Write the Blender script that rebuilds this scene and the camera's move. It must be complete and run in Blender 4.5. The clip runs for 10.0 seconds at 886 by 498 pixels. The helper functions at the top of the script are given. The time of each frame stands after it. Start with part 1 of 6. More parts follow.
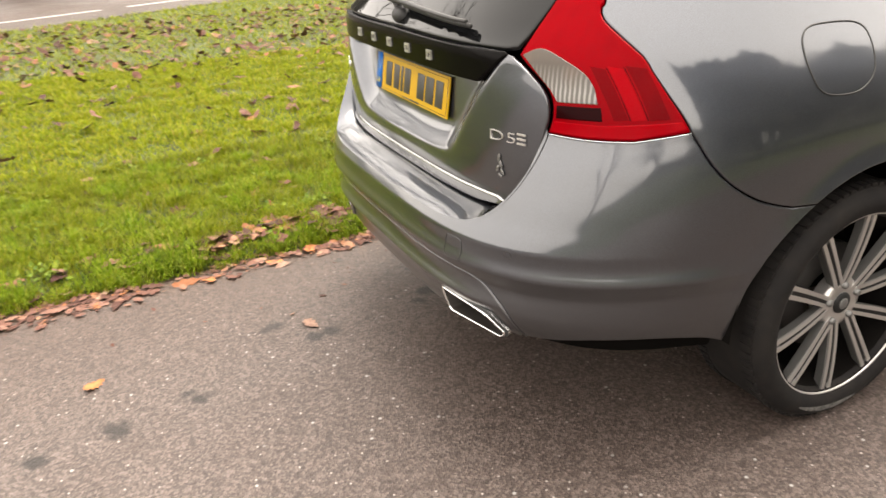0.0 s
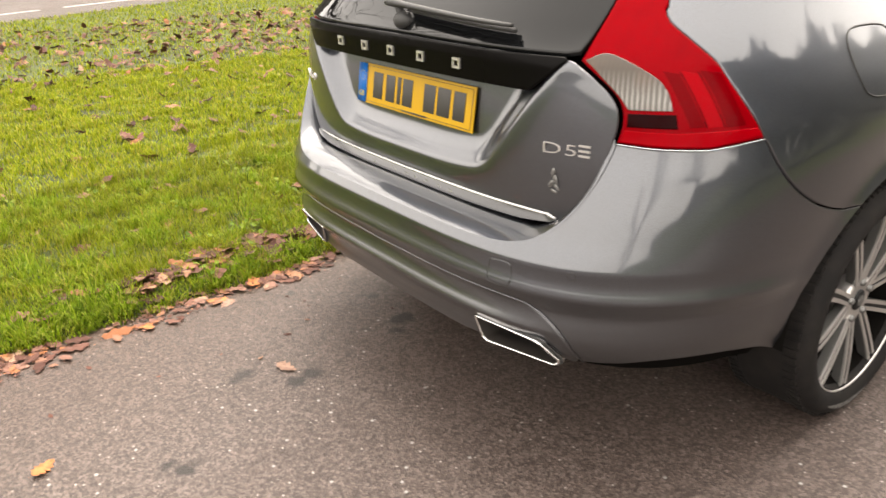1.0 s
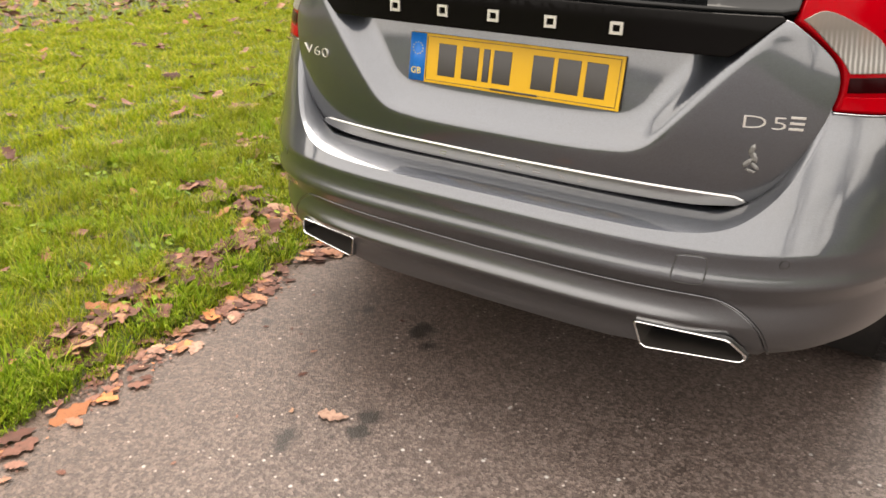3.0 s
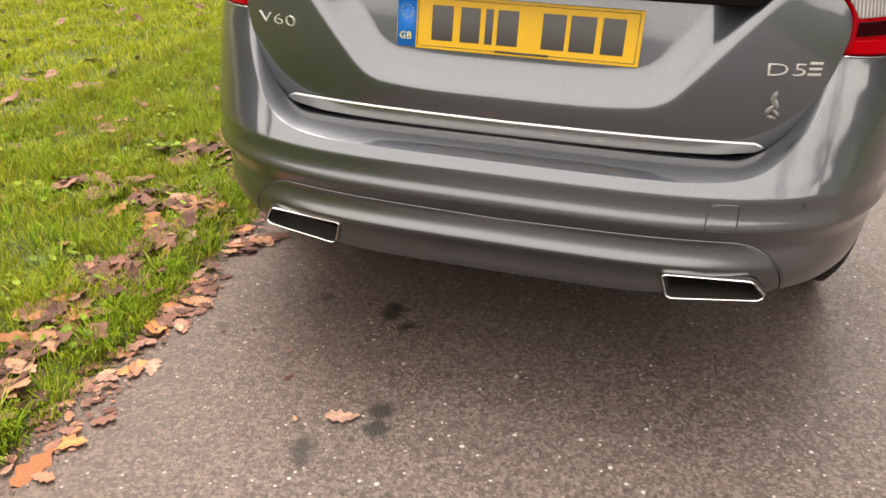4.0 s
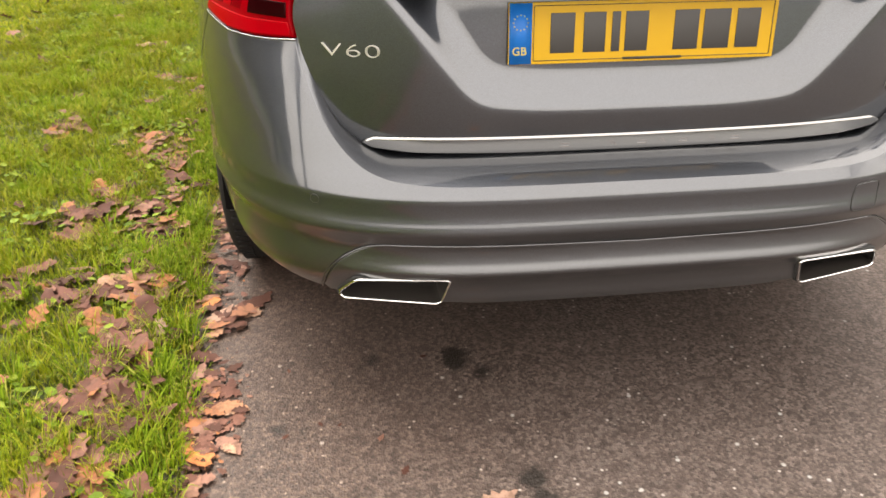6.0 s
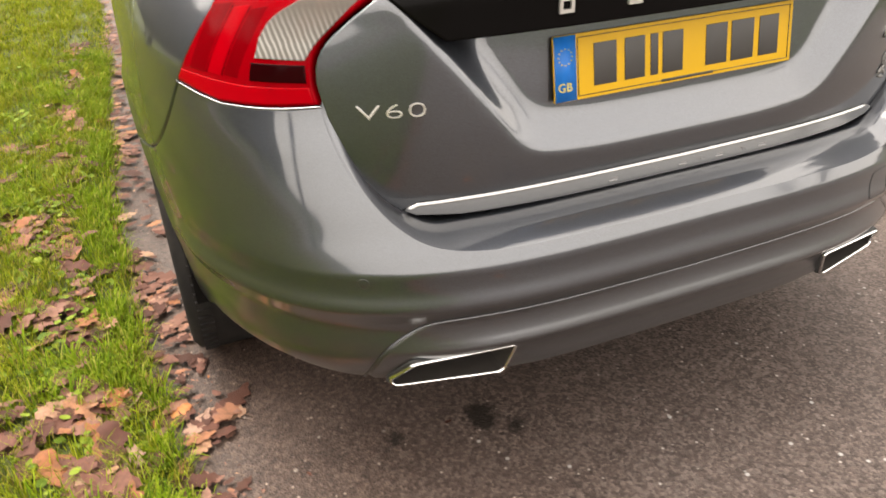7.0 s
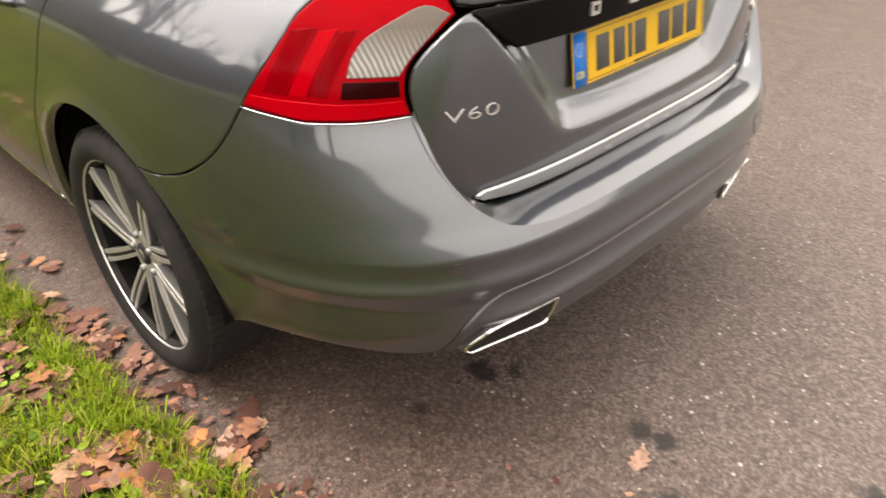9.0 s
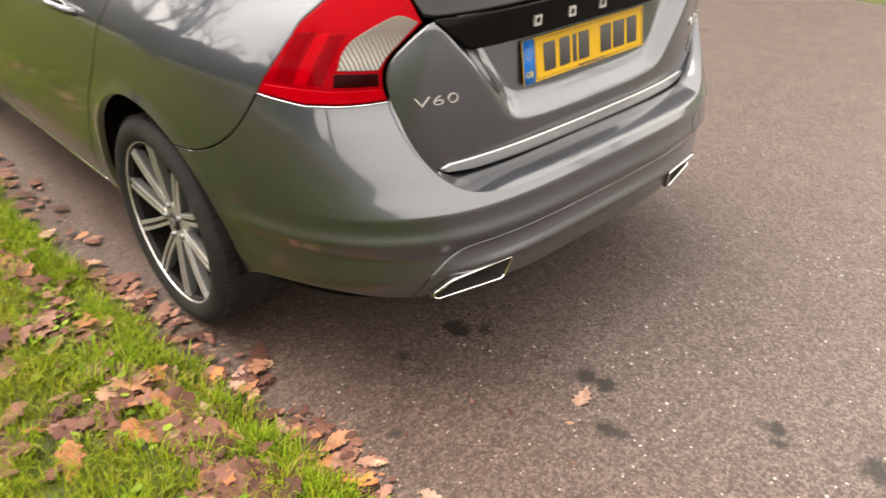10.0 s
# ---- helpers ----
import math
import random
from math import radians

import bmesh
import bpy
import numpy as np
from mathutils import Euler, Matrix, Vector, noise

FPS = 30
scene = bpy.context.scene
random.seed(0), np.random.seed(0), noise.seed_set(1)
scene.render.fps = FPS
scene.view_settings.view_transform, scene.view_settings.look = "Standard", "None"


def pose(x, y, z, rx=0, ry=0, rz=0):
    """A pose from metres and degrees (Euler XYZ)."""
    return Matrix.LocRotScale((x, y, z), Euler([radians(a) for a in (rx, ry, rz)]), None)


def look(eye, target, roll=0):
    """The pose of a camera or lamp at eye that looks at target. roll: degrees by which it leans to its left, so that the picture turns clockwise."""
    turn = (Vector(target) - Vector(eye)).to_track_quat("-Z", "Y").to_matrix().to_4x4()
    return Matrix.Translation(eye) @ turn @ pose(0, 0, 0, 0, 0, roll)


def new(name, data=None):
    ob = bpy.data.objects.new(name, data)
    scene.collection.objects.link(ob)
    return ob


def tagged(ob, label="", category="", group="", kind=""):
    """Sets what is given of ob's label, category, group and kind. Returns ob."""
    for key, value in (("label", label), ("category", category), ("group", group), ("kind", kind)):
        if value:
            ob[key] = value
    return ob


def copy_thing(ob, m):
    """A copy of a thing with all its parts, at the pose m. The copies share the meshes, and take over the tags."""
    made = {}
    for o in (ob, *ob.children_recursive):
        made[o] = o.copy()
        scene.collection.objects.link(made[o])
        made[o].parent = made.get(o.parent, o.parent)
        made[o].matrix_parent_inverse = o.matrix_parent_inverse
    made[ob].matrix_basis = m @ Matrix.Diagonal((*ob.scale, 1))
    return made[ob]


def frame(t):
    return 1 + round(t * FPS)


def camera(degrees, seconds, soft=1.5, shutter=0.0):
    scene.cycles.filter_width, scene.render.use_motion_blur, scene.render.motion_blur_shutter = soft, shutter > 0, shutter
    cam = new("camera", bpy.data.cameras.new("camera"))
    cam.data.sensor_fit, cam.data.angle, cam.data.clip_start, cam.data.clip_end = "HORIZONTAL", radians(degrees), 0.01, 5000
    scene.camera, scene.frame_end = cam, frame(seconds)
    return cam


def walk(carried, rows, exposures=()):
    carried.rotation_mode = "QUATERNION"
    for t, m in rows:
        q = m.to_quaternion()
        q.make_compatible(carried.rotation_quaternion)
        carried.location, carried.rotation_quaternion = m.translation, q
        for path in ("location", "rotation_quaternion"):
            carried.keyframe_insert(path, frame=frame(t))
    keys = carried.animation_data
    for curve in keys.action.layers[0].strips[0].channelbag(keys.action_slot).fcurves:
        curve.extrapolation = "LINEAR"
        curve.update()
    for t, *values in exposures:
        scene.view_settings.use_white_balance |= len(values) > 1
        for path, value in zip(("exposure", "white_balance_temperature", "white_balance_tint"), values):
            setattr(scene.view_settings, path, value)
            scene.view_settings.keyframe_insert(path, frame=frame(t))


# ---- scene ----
cam = camera(61.2, 10.0, shutter=0.3)
PATH = [
    (0, (2.024, -0.761, 1.322), (0.365, -0.006, 0.5), -2.6),
    (0.5, (1.843, -0.923, 1.312), (0.319, 0.085, 0.499), -0.9),
    (1, (1.626, -1.074, 1.287), (0.171, 0.043, 0.49), -1.1),
    (1.5, (1.364, -1.158, 1.279), (-0.028, 0.008, 0.441), -1.8),
    (2, (1.214, -1.235, 1.26), (0.024, 0.116, 0.39), -0.4),
    (2.5, (1.025, -1.356, 1.269), (0.007, 0.13, 0.399), 0.6),
    (2.7, (0.911, -1.389, 1.25), (-0.093, 0.107, 0.382), 0.7),
    (3.8, (0.336, -1.487, 1.218), (-0.171, 0.219, 0.305), 1.6),
    (4, (0.271, -1.508, 1.214), (-0.173, 0.192, 0.259), 1.6),
    (4.5, (0.086, -1.44, 1.214), (-0.253, 0.281, 0.253), -0.8),
    (5, (-0.087, -1.386, 1.216), (-0.225, 0.361, 0.252), 1.9),
    (5.5, (-0.343, -1.385, 1.223), (-0.244, 0.356, 0.244), 0.8),
    (5.7, (-0.438, -1.362, 1.225), (-0.303, 0.369, 0.233), 0.8),
    (6.8, (-0.815, -1.035, 1.23), (-0.254, 0.586, 0.202), -2.4),
    (7, (-0.905, -0.993, 1.25), (-0.258, 0.614, 0.25), -2.5),
    (7.5, (-1.083, -0.82, 1.235), (-0.325, 0.767, 0.284), -5.3),
    (8, (-1.253, -0.605, 1.271), (-0.366, 0.883, 0.271), -4.4),
    (8.5, (-1.379, -0.615, 1.307), (-0.417, 0.795, 0.266), -3.2),
    (9, (-1.474, -0.772, 1.371), (-0.29, 0.423, 0.29), -0.7),
    (9.5, (-1.528, -0.981, 1.384), (-0.293, 0.169, 0.31), -2.3),
    (10, (-1.656, -1.119, 1.448), (-0.489, 0.13, 0.409), -0.5),
]
walk(cam, [(t, look(eye, target, roll)) for t, eye, target, roll in PATH], [(0.0, 2.80, 7250, 12), (10.0, 2.80, 7250, 12)])


# ---------------------------------------------------------------- world and light
world = bpy.data.worlds.new("overcast_sky")
scene.world = world
world.use_nodes = True
wn, wl = world.node_tree.nodes, world.node_tree.links
wn.clear()
sky = wn.new("ShaderNodeTexSky")
sky.sky_type = "NISHITA"
sky.sun_disc = False
sky.sun_elevation, sky.sun_rotation = radians(68), radians(-38)
sky.air_density, sky.dust_density, sky.ozone_density = 1.0, 6.0, 0.6
grey = wn.new("ShaderNodeHueSaturation")
grey.inputs["Saturation"].default_value = 0.10
bg = wn.new("ShaderNodeBackground")
bg.inputs["Strength"].default_value = 0.138
wo = wn.new("ShaderNodeOutputWorld")
wl.new(sky.outputs[0], grey.inputs["Color"])
veil = wn.new("ShaderNodeMix")
veil.data_type = "RGBA"
veil.inputs["Factor"].default_value = 0.68
veil.inputs["B"].default_value = (5.2, 5.1, 5.0, 1)
wl.new(grey.outputs[0], veil.inputs["A"])
wl.new(veil.outputs["Result"], bg.inputs["Color"])
wl.new(bg.outputs[0], wo.inputs["Surface"])
sun_data = bpy.data.lights.new("sun", "SUN")
sun_data.energy, sun_data.angle, sun_data.color = 0.75, radians(50), (1.0, 0.96, 0.90)
sun = new("sun", sun_data)
# high, soft light from ahead of the car
sun.matrix_world = look((-2.0, 2.6, 8.0), (0, 0, 0))


# ---------------------------------------------------------------- materials
def material(name, color=(0.5, 0.5, 0.5), rough=0.5, metal=0.0, coat=0.0, coat_rough=0.03, spec=0.5):
    m = bpy.data.materials.new(name)
    m.use_nodes = True
    b = m.node_tree.nodes["Principled BSDF"]
    b.inputs["Base Color"].default_value = (*color, 1)
    b.inputs["Roughness"].default_value = rough
    b.inputs["Metallic"].default_value = metal
    b.inputs["Coat Weight"].default_value = coat
    b.inputs["Coat Roughness"].default_value = coat_rough
    b.inputs["Specular IOR Level"].default_value = spec
    return m


def nodes_of(m):
    return m.node_tree.nodes, m.node_tree.links, m.node_tree.nodes["Principled BSDF"]


def noise_node(m, scale, detail=4.0, rough=0.6, coords="Object"):
    n, l, b = nodes_of(m)
    tc = n.new("ShaderNodeTexCoord")
    t = n.new("ShaderNodeTexNoise")
    t.inputs["Scale"].default_value, t.inputs["Detail"].default_value, t.inputs["Roughness"].default_value = scale, detail, rough
    l.new(tc.outputs[coords], t.inputs["Vector"])
    return t


def ramp_node(m, source, stops):
    n, l, b = nodes_of(m)
    r = n.new("ShaderNodeValToRGB")
    while len(r.color_ramp.elements) < len(stops):
        r.color_ramp.elements.new(0.5)
    for e, (p, c) in zip(r.color_ramp.elements, stops):
        e.position = p
        e.color = (*c, 1) if isinstance(c, tuple) else (c, c, c, 1)
    l.new(source, r.inputs["Fac"])
    return r


def mix_node(m, fac, a, c, mode="MIX"):
    n, l, b = nodes_of(m)
    x = n.new("ShaderNodeMix")
    x.data_type, x.blend_type = "RGBA", mode
    for socket, value in ((x.inputs["Factor"], fac), (x.inputs["A"], a), (x.inputs["B"], c)):
        if isinstance(value, bpy.types.NodeSocket):
            l.new(value, socket)
        elif isinstance(value, tuple):
            socket.default_value = (*value, 1)
        else:
            socket.default_value = value
    return x.outputs["Result"]


def bump_node(m, height, strength=0.3, distance=0.002):
    n, l, b = nodes_of(m)
    k = n.new("ShaderNodeBump")
    k.inputs["Strength"].default_value, k.inputs["Distance"].default_value = strength, distance
    l.new(height, k.inputs["Height"])
    l.new(k.outputs[0], b.inputs["Normal"])
    return k


def make_paint():
    m = material("grey_metallic_paint", (0.08, 0.085, 0.095), 0.37, 0.86, 1.0, 0.03)
    m.node_tree.nodes["Principled BSDF"].inputs["Coat IOR"].default_value = 1.72
    n, l, b = nodes_of(m)
    flake = noise_node(m, 900, 2)
    film = noise_node(m, 3.5, 5)
    streak = noise_node(m, 26, 6, 0.7)
    base = mix_node(m, ramp_node(m, flake.outputs["Fac"], [(0.35, 0.0), (0.7, 1.0)]).outputs[0], (0.035, 0.0390, 0.0475), (0.063, 0.0695, 0.084))
    dust = ramp_node(m, film.outputs["Fac"], [(0.45, 0.0), (0.75, 0.16)])
    col = mix_node(m, dust.outputs[0], base, (0.045, 0.041, 0.035))
    l.new(col, b.inputs["Base Color"])
    rr = ramp_node(m, streak.outputs["Fac"], [(0.3, 0.05), (0.75, 0.10)])
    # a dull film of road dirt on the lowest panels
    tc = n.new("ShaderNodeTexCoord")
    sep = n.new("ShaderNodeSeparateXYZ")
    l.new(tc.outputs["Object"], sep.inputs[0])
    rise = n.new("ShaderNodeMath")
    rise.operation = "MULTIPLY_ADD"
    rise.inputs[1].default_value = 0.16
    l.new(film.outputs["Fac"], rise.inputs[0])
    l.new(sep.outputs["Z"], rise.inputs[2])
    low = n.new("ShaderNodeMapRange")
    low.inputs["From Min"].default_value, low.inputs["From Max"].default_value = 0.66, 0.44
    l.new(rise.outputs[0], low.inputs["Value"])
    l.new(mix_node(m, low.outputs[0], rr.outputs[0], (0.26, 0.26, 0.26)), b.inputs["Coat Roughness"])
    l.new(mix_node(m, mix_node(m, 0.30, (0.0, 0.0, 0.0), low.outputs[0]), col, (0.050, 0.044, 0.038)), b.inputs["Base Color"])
    return m


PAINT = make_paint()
GLOSS_BLACK = material("gloss_black_trim", (0.0025, 0.0022, 0.0022), 0.16, 0, 0.0, 0.03, 0.05)
MATT_BLACK = material("black_plastic", (0.012, 0.012, 0.012), 0.65)
# near-black: deep shade of gaps, arches and rim barrels put into the colour
UNDER = material("shade_black_underbody", (0.004, 0.0036, 0.0033), 0.95, 0, 0, 0.03, 0.02)
CHROME = material("chrome", (0.62, 0.62, 0.62), 0.08, 1.0)
SATIN = material("satin_chrome", (0.42, 0.42, 0.43), 0.22, 1.0)
TINT = material("tinted_glass", (0.003, 0.0032, 0.0035), 0.015, 0, 0.0, 0.0, 0.24)
ALLOY = material("machined_alloy", (0.46, 0.445, 0.43), 0.38, 0.85)
ALLOY_DARK = material("dark_alloy_lacquer", (0.008, 0.008, 0.008), 0.55, 0.0, 0.0, 0.03, 0.2)
ALLOY_SIDE = material("silver_grey_alloy_lacquer", (0.13, 0.128, 0.125), 0.45, 0.6)
# disc steel, darkened in its colour to the shade inside the wheel
DISC = material("shaded_brake_steel", (0.018, 0.016, 0.015), 0.6, 0.4)
BORE_BLACK = material("dark_bore_steel", (0.016, 0.013, 0.011), 0.6, 0.0)
STRIP = material("polished_steel_strip", (0.30, 0.30, 0.30), 0.12, 1.0)
PLATE_YELLOW = material("yellow_reflective_plate", (0.370, 0.215, 0.0030), 0.40, 0, 0.0, 0.1, 0.25)
PLATE_BLUE = material("blue_plate_band", (0.0030, 0.095, 0.34), 0.40, 0, 0.0, 0.1, 0.25)
PLATE_BLACK = material("black_plate_print", (0.015, 0.013, 0.012), 0.45)
PLATE_STAR = material("yellow_print", (0.30, 0.25, 0.07), 0.45)


def make_lens(name, color, dark, rib):
    m = material(name, color, 0.10, 0.0, 0.0, 0.02, 0.03)
    n, l, b = nodes_of(m)
    tc = n.new("ShaderNodeTexCoord")
    w = n.new("ShaderNodeTexWave")
    w.inputs["Scale"].default_value, w.inputs["Distortion"].default_value = rib, 0.3
    l.new(tc.outputs["Object"], w.inputs["Vector"])
    depth = noise_node(m, 1.0, 1)
    flow = n.new("ShaderNodeMapping")
    flow.inputs["Scale"].default_value = (24, 14, 2.5)
    l.new(tc.outputs["Object"], flow.inputs["Vector"])
    l.new(flow.outputs[0], depth.inputs["Vector"])
    c1 = mix_node(m, ramp_node(m, w.outputs["Fac"], [(0.2, 0.08), (0.8, 0.0)]).outputs[0], color, dark)
    c2 = mix_node(m, ramp_node(m, depth.outputs["Fac"], [(0.45, 0.0), (0.75, 0.40)]).outputs[0], c1, dark)
    l.new(c2, b.inputs["Base Color"])
    b.inputs["Subsurface Weight"].default_value = 0.0
    return m


LENS_RED = make_lens("red_lamp_lens", (0.150, 0.0002, 0.0020), (0.092, 0.0002, 0.0014), 160)
LENS_BRIGHT = make_lens("bright_red_reflector", (0.200, 0.0003, 0.0026), (0.150, 0.0003, 0.0020), 150)
LENS_BAND = make_lens("deep_red_lens_band", (0.095, 0.0002, 0.0014), (0.060, 0.0002, 0.0010), 150)
LENS_LINE = make_lens("dark_red_line", (0.045, 0.0002, 0.0008), (0.030, 0.0002, 0.0006), 150)
LENS_DARK = make_lens("dark_red_lens", (0.010, 0.0005, 0.0008), (0.006, 0.0005, 0.0006), 90)


def make_clear():
    m = material("clear_ribbed_lens", (0.6000, 0.5840, 0.5440), 0.30, 0.0, 0.0, 0.02, 0.20)
    n, l, b = nodes_of(m)
    tc = n.new("ShaderNodeTexCoord")
    w = n.new("ShaderNodeTexWave")
    w.inputs["Scale"].default_value, w.inputs["Distortion"].default_value, w.inputs["Detail"].default_value = 40, 1.2, 1.0
    tilt = n.new("ShaderNodeMapping")
    tilt.inputs["Rotation"].default_value = (0, radians(10), 0)
    l.new(tc.outputs["Object"], tilt.inputs["Vector"])
    l.new(tilt.outputs[0], w.inputs["Vector"])
    big = noise_node(m, 14, 2)
    sep = n.new("ShaderNodeSeparateXYZ")
    l.new(tc.outputs["Object"], sep.inputs[0])
    low = n.new("ShaderNodeMapRange")
    low.inputs["From Min"].default_value, low.inputs["From Max"].default_value = 1.010, 0.955
    l.new(sep.outputs["Z"], low.inputs["Value"])
    c = mix_node(m, ramp_node(m, w.outputs["Fac"], [(0.3, 0.0), (0.9, 1.0)]).outputs[0], (0.085, 0.080, 0.074), (0.215, 0.207, 0.195))
    c = mix_node(m, low.outputs[0], (0.060, 0.050, 0.042), c)
    c = mix_node(m, ramp_node(m, big.outputs["Fac"], [(0.5, 0.0), (0.72, 0.3)]).outputs[0], c, (0.1100, 0.0700, 0.0520))
    l.new(c, b.inputs["Base Color"])
    bump_node(m, w.outputs["Fac"], 0.08, 0.003)
    return m


LENS_CLEAR = make_clear()


def make_tyre():
    m = material("tyre_rubber", (0.0129, 0.0121, 0.0114), 0.8, spec=0.15)
    n, l, b = nodes_of(m)
    t = noise_node(m, 18, 5)
    c = mix_node(m, ramp_node(m, t.outputs["Fac"], [(0.4, 0.0), (0.75, 0.6)]).outputs[0], (0.0071, 0.0064, 0.0064), (0.0186, 0.0157, 0.0136))
    l.new(c, b.inputs["Base Color"])
    bump_node(m, noise_node(m, 220, 3).outputs["Fac"], 0.25, 0.001)
    return m


TYRE = make_tyre()


# ---------------------------------------------------------------- building helpers
def add_object(name, mesh, material=None, parent=None, label=""):
    if material is not None:
        mesh.materials.append(material)
    ob = new(name, mesh)
    if parent is not None:
        ob.parent = parent
    if label:
        tagged(ob, label)
    return ob


def part(name, bm, material, parent, label="", smooth=True):
    """Link a bmesh as one mesh object under a thing or a part."""
    bm.normal_update()
    for f in bm.faces:
        f.smooth = smooth
    me = bpy.data.meshes.new(name)
    bm.to_mesh(me)
    bm.free()
    return add_object(name, me, material, parent, label)


def thing(name, label, category, group="", kind="", at=(0, 0, 0)):
    ob = new(name)
    ob.location = at
    ob.empty_display_size = 0.2
    return tagged(ob, label, category, group, kind)


def box(bm, x0, x1, y0, y1, z0, z1, bevel=0.0):
    r = bmesh.ops.create_cube(bm, size=1.0)
    for v in r["verts"]:
        v.co = Vector(((x0 + x1) / 2 + v.co.x * (x1 - x0), (y0 + y1) / 2 + v.co.y * (y1 - y0), (z0 + z1) / 2 + v.co.z * (z1 - z0)))
    if bevel:
        edges = list({e for v in r["verts"] for e in v.link_edges})
        bmesh.ops.bevel(bm, geom=edges, offset=bevel, segments=2, affect="EDGES", profile=0.6)
    return bm


def lathe(profile, steps=64, axis="x"):
    """Turn (radius, offset) pairs round the x axis."""
    bm = bmesh.new()
    rings = []
    for r, o in profile:
        ring = []
        for i in range(steps):
            a = 2 * math.pi * i / steps
            ring.append(bm.verts.new((o, r * math.cos(a), r * math.sin(a))))
        rings.append(ring)
    for p, q in zip(rings[:-1], rings[1:]):
        for i in range(steps):
            j = (i + 1) % steps
            bm.faces.new((p[i], p[j], q[j], q[i]))
    return bm


def tube(bm, points, radius, sides=8, closed=False, flat=1.0):
    """A round bar along points."""
    pts = [Vector(p) for p in points]
    n, rings = len(pts), []
    up = Vector((0.03, 0.05, 1.0)).normalized()
    for i, p in enumerate(pts):
        a = pts[(i - 1) % n] if closed or i > 0 else p
        b = pts[(i + 1) % n] if closed or i < n - 1 else p
        d = (b - a).normalized()
        u = d.cross(up)
        if u.length < 1e-4:
            u = d.cross(Vector((1, 0, 0)))
        u.normalize()
        w = u.cross(d)
        r = radius[i] if isinstance(radius, (list, tuple)) else radius
        rings.append([bm.verts.new(p + r * (u * math.cos(2 * math.pi * k / sides) + w * flat * math.sin(2 * math.pi * k / sides))) for k in range(sides)])
    for i in range(n if closed else n - 1):
        p, q = rings[i], rings[(i + 1) % n]
        for k in range(sides):
            j = (k + 1) % sides
            bm.faces.new((p[k], p[j], q[j], q[k]))
    if not closed:
        bm.faces.new(list(reversed(rings[0])))
        bm.faces.new(rings[-1])
    return bm


def through_points(pts, step=0.012, closed=False):
    """A smooth line through points of the plane."""
    P = [np.array(p, float) for p in pts]
    n, out = len(P), []
    for i in range(n if closed else n - 1):
        p1, p2 = P[i], P[(i + 1) % n]
        p0 = P[(i - 1) % n] if closed or i > 0 else 2 * p1 - p2
        p3 = P[(i + 2) % n] if closed or i < n - 2 else 2 * p2 - p1
        k = max(2, int(np.linalg.norm(p2 - p1) / step))
        for j in range(k):
            t = j / k
            out.append(0.5 * (2 * p1 + (p2 - p0) * t + (2 * p0 - 5 * p1 + 4 * p2 - p3) * t * t + (3 * p1 - p0 - 3 * p2 + p3) * t ** 3))
    if not closed:
        out.append(P[-1])
    return out


def straight(pts, step=0.015):
    out = []
    for p, q in zip(pts[:-1], pts[1:]):
        p, q = np.array(p, float), np.array(q, float)
        k = max(1, int(np.linalg.norm(q - p) / step))
        out += [p + (q - p) * j / k for j in range(k)]
    return out + [np.array(pts[-1], float)]


def tidy(loop):
    """Drop points that coincide, and turn the loop counter-clockwise."""
    out = []
    for p in loop:
        p = np.array(p, float)
        if not out or np.linalg.norm(p - out[-1]) > 1e-4:
            out.append(p)
    if np.linalg.norm(out[0] - out[-1]) < 1e-4:
        out.pop()
    q = np.array(out)
    area = np.sum(q[:, 0] * np.roll(q[:, 1], -1) - q[:, 1] * np.roll(q[:, 0], -1))
    return q if area > 0 else q[::-1]


def inset(q, d):
    e = np.roll(q, -1, 0) - q
    e /= np.maximum(np.linalg.norm(e, axis=1, keepdims=True), 1e-9)
    nrm = np.stack([-e[:, 1], e[:, 0]], 1)
    prev = np.roll(nrm, 1, 0)
    s = nrm + prev
    s /= np.maximum(np.linalg.norm(s, axis=1, keepdims=True), 1e-6)
    k = np.clip(np.sum(s * nrm, 1, keepdims=True), 0.5, 1)
    return q + s * d / k


def inside(q, pts):
    x, y = pts[:, 0], pts[:, 1]
    res = np.zeros(len(pts), bool)
    for (x0, y0), (x1, y1) in zip(q, np.roll(q, -1, 0)):
        if y0 == y1:
            continue
        hit = ((y0 > y) != (y1 > y)) & (x < (x1 - x0) * (y - y0) / (y1 - y0) + x0)
        res ^= hit
    return res


def clearance(q, pts):
    best = np.full(len(pts), 9.0)
    for i in range(0, len(q)):
        best = np.minimum(best, np.hypot(pts[:, 0] - q[i, 0], pts[:, 1] - q[i, 1]))
    return best


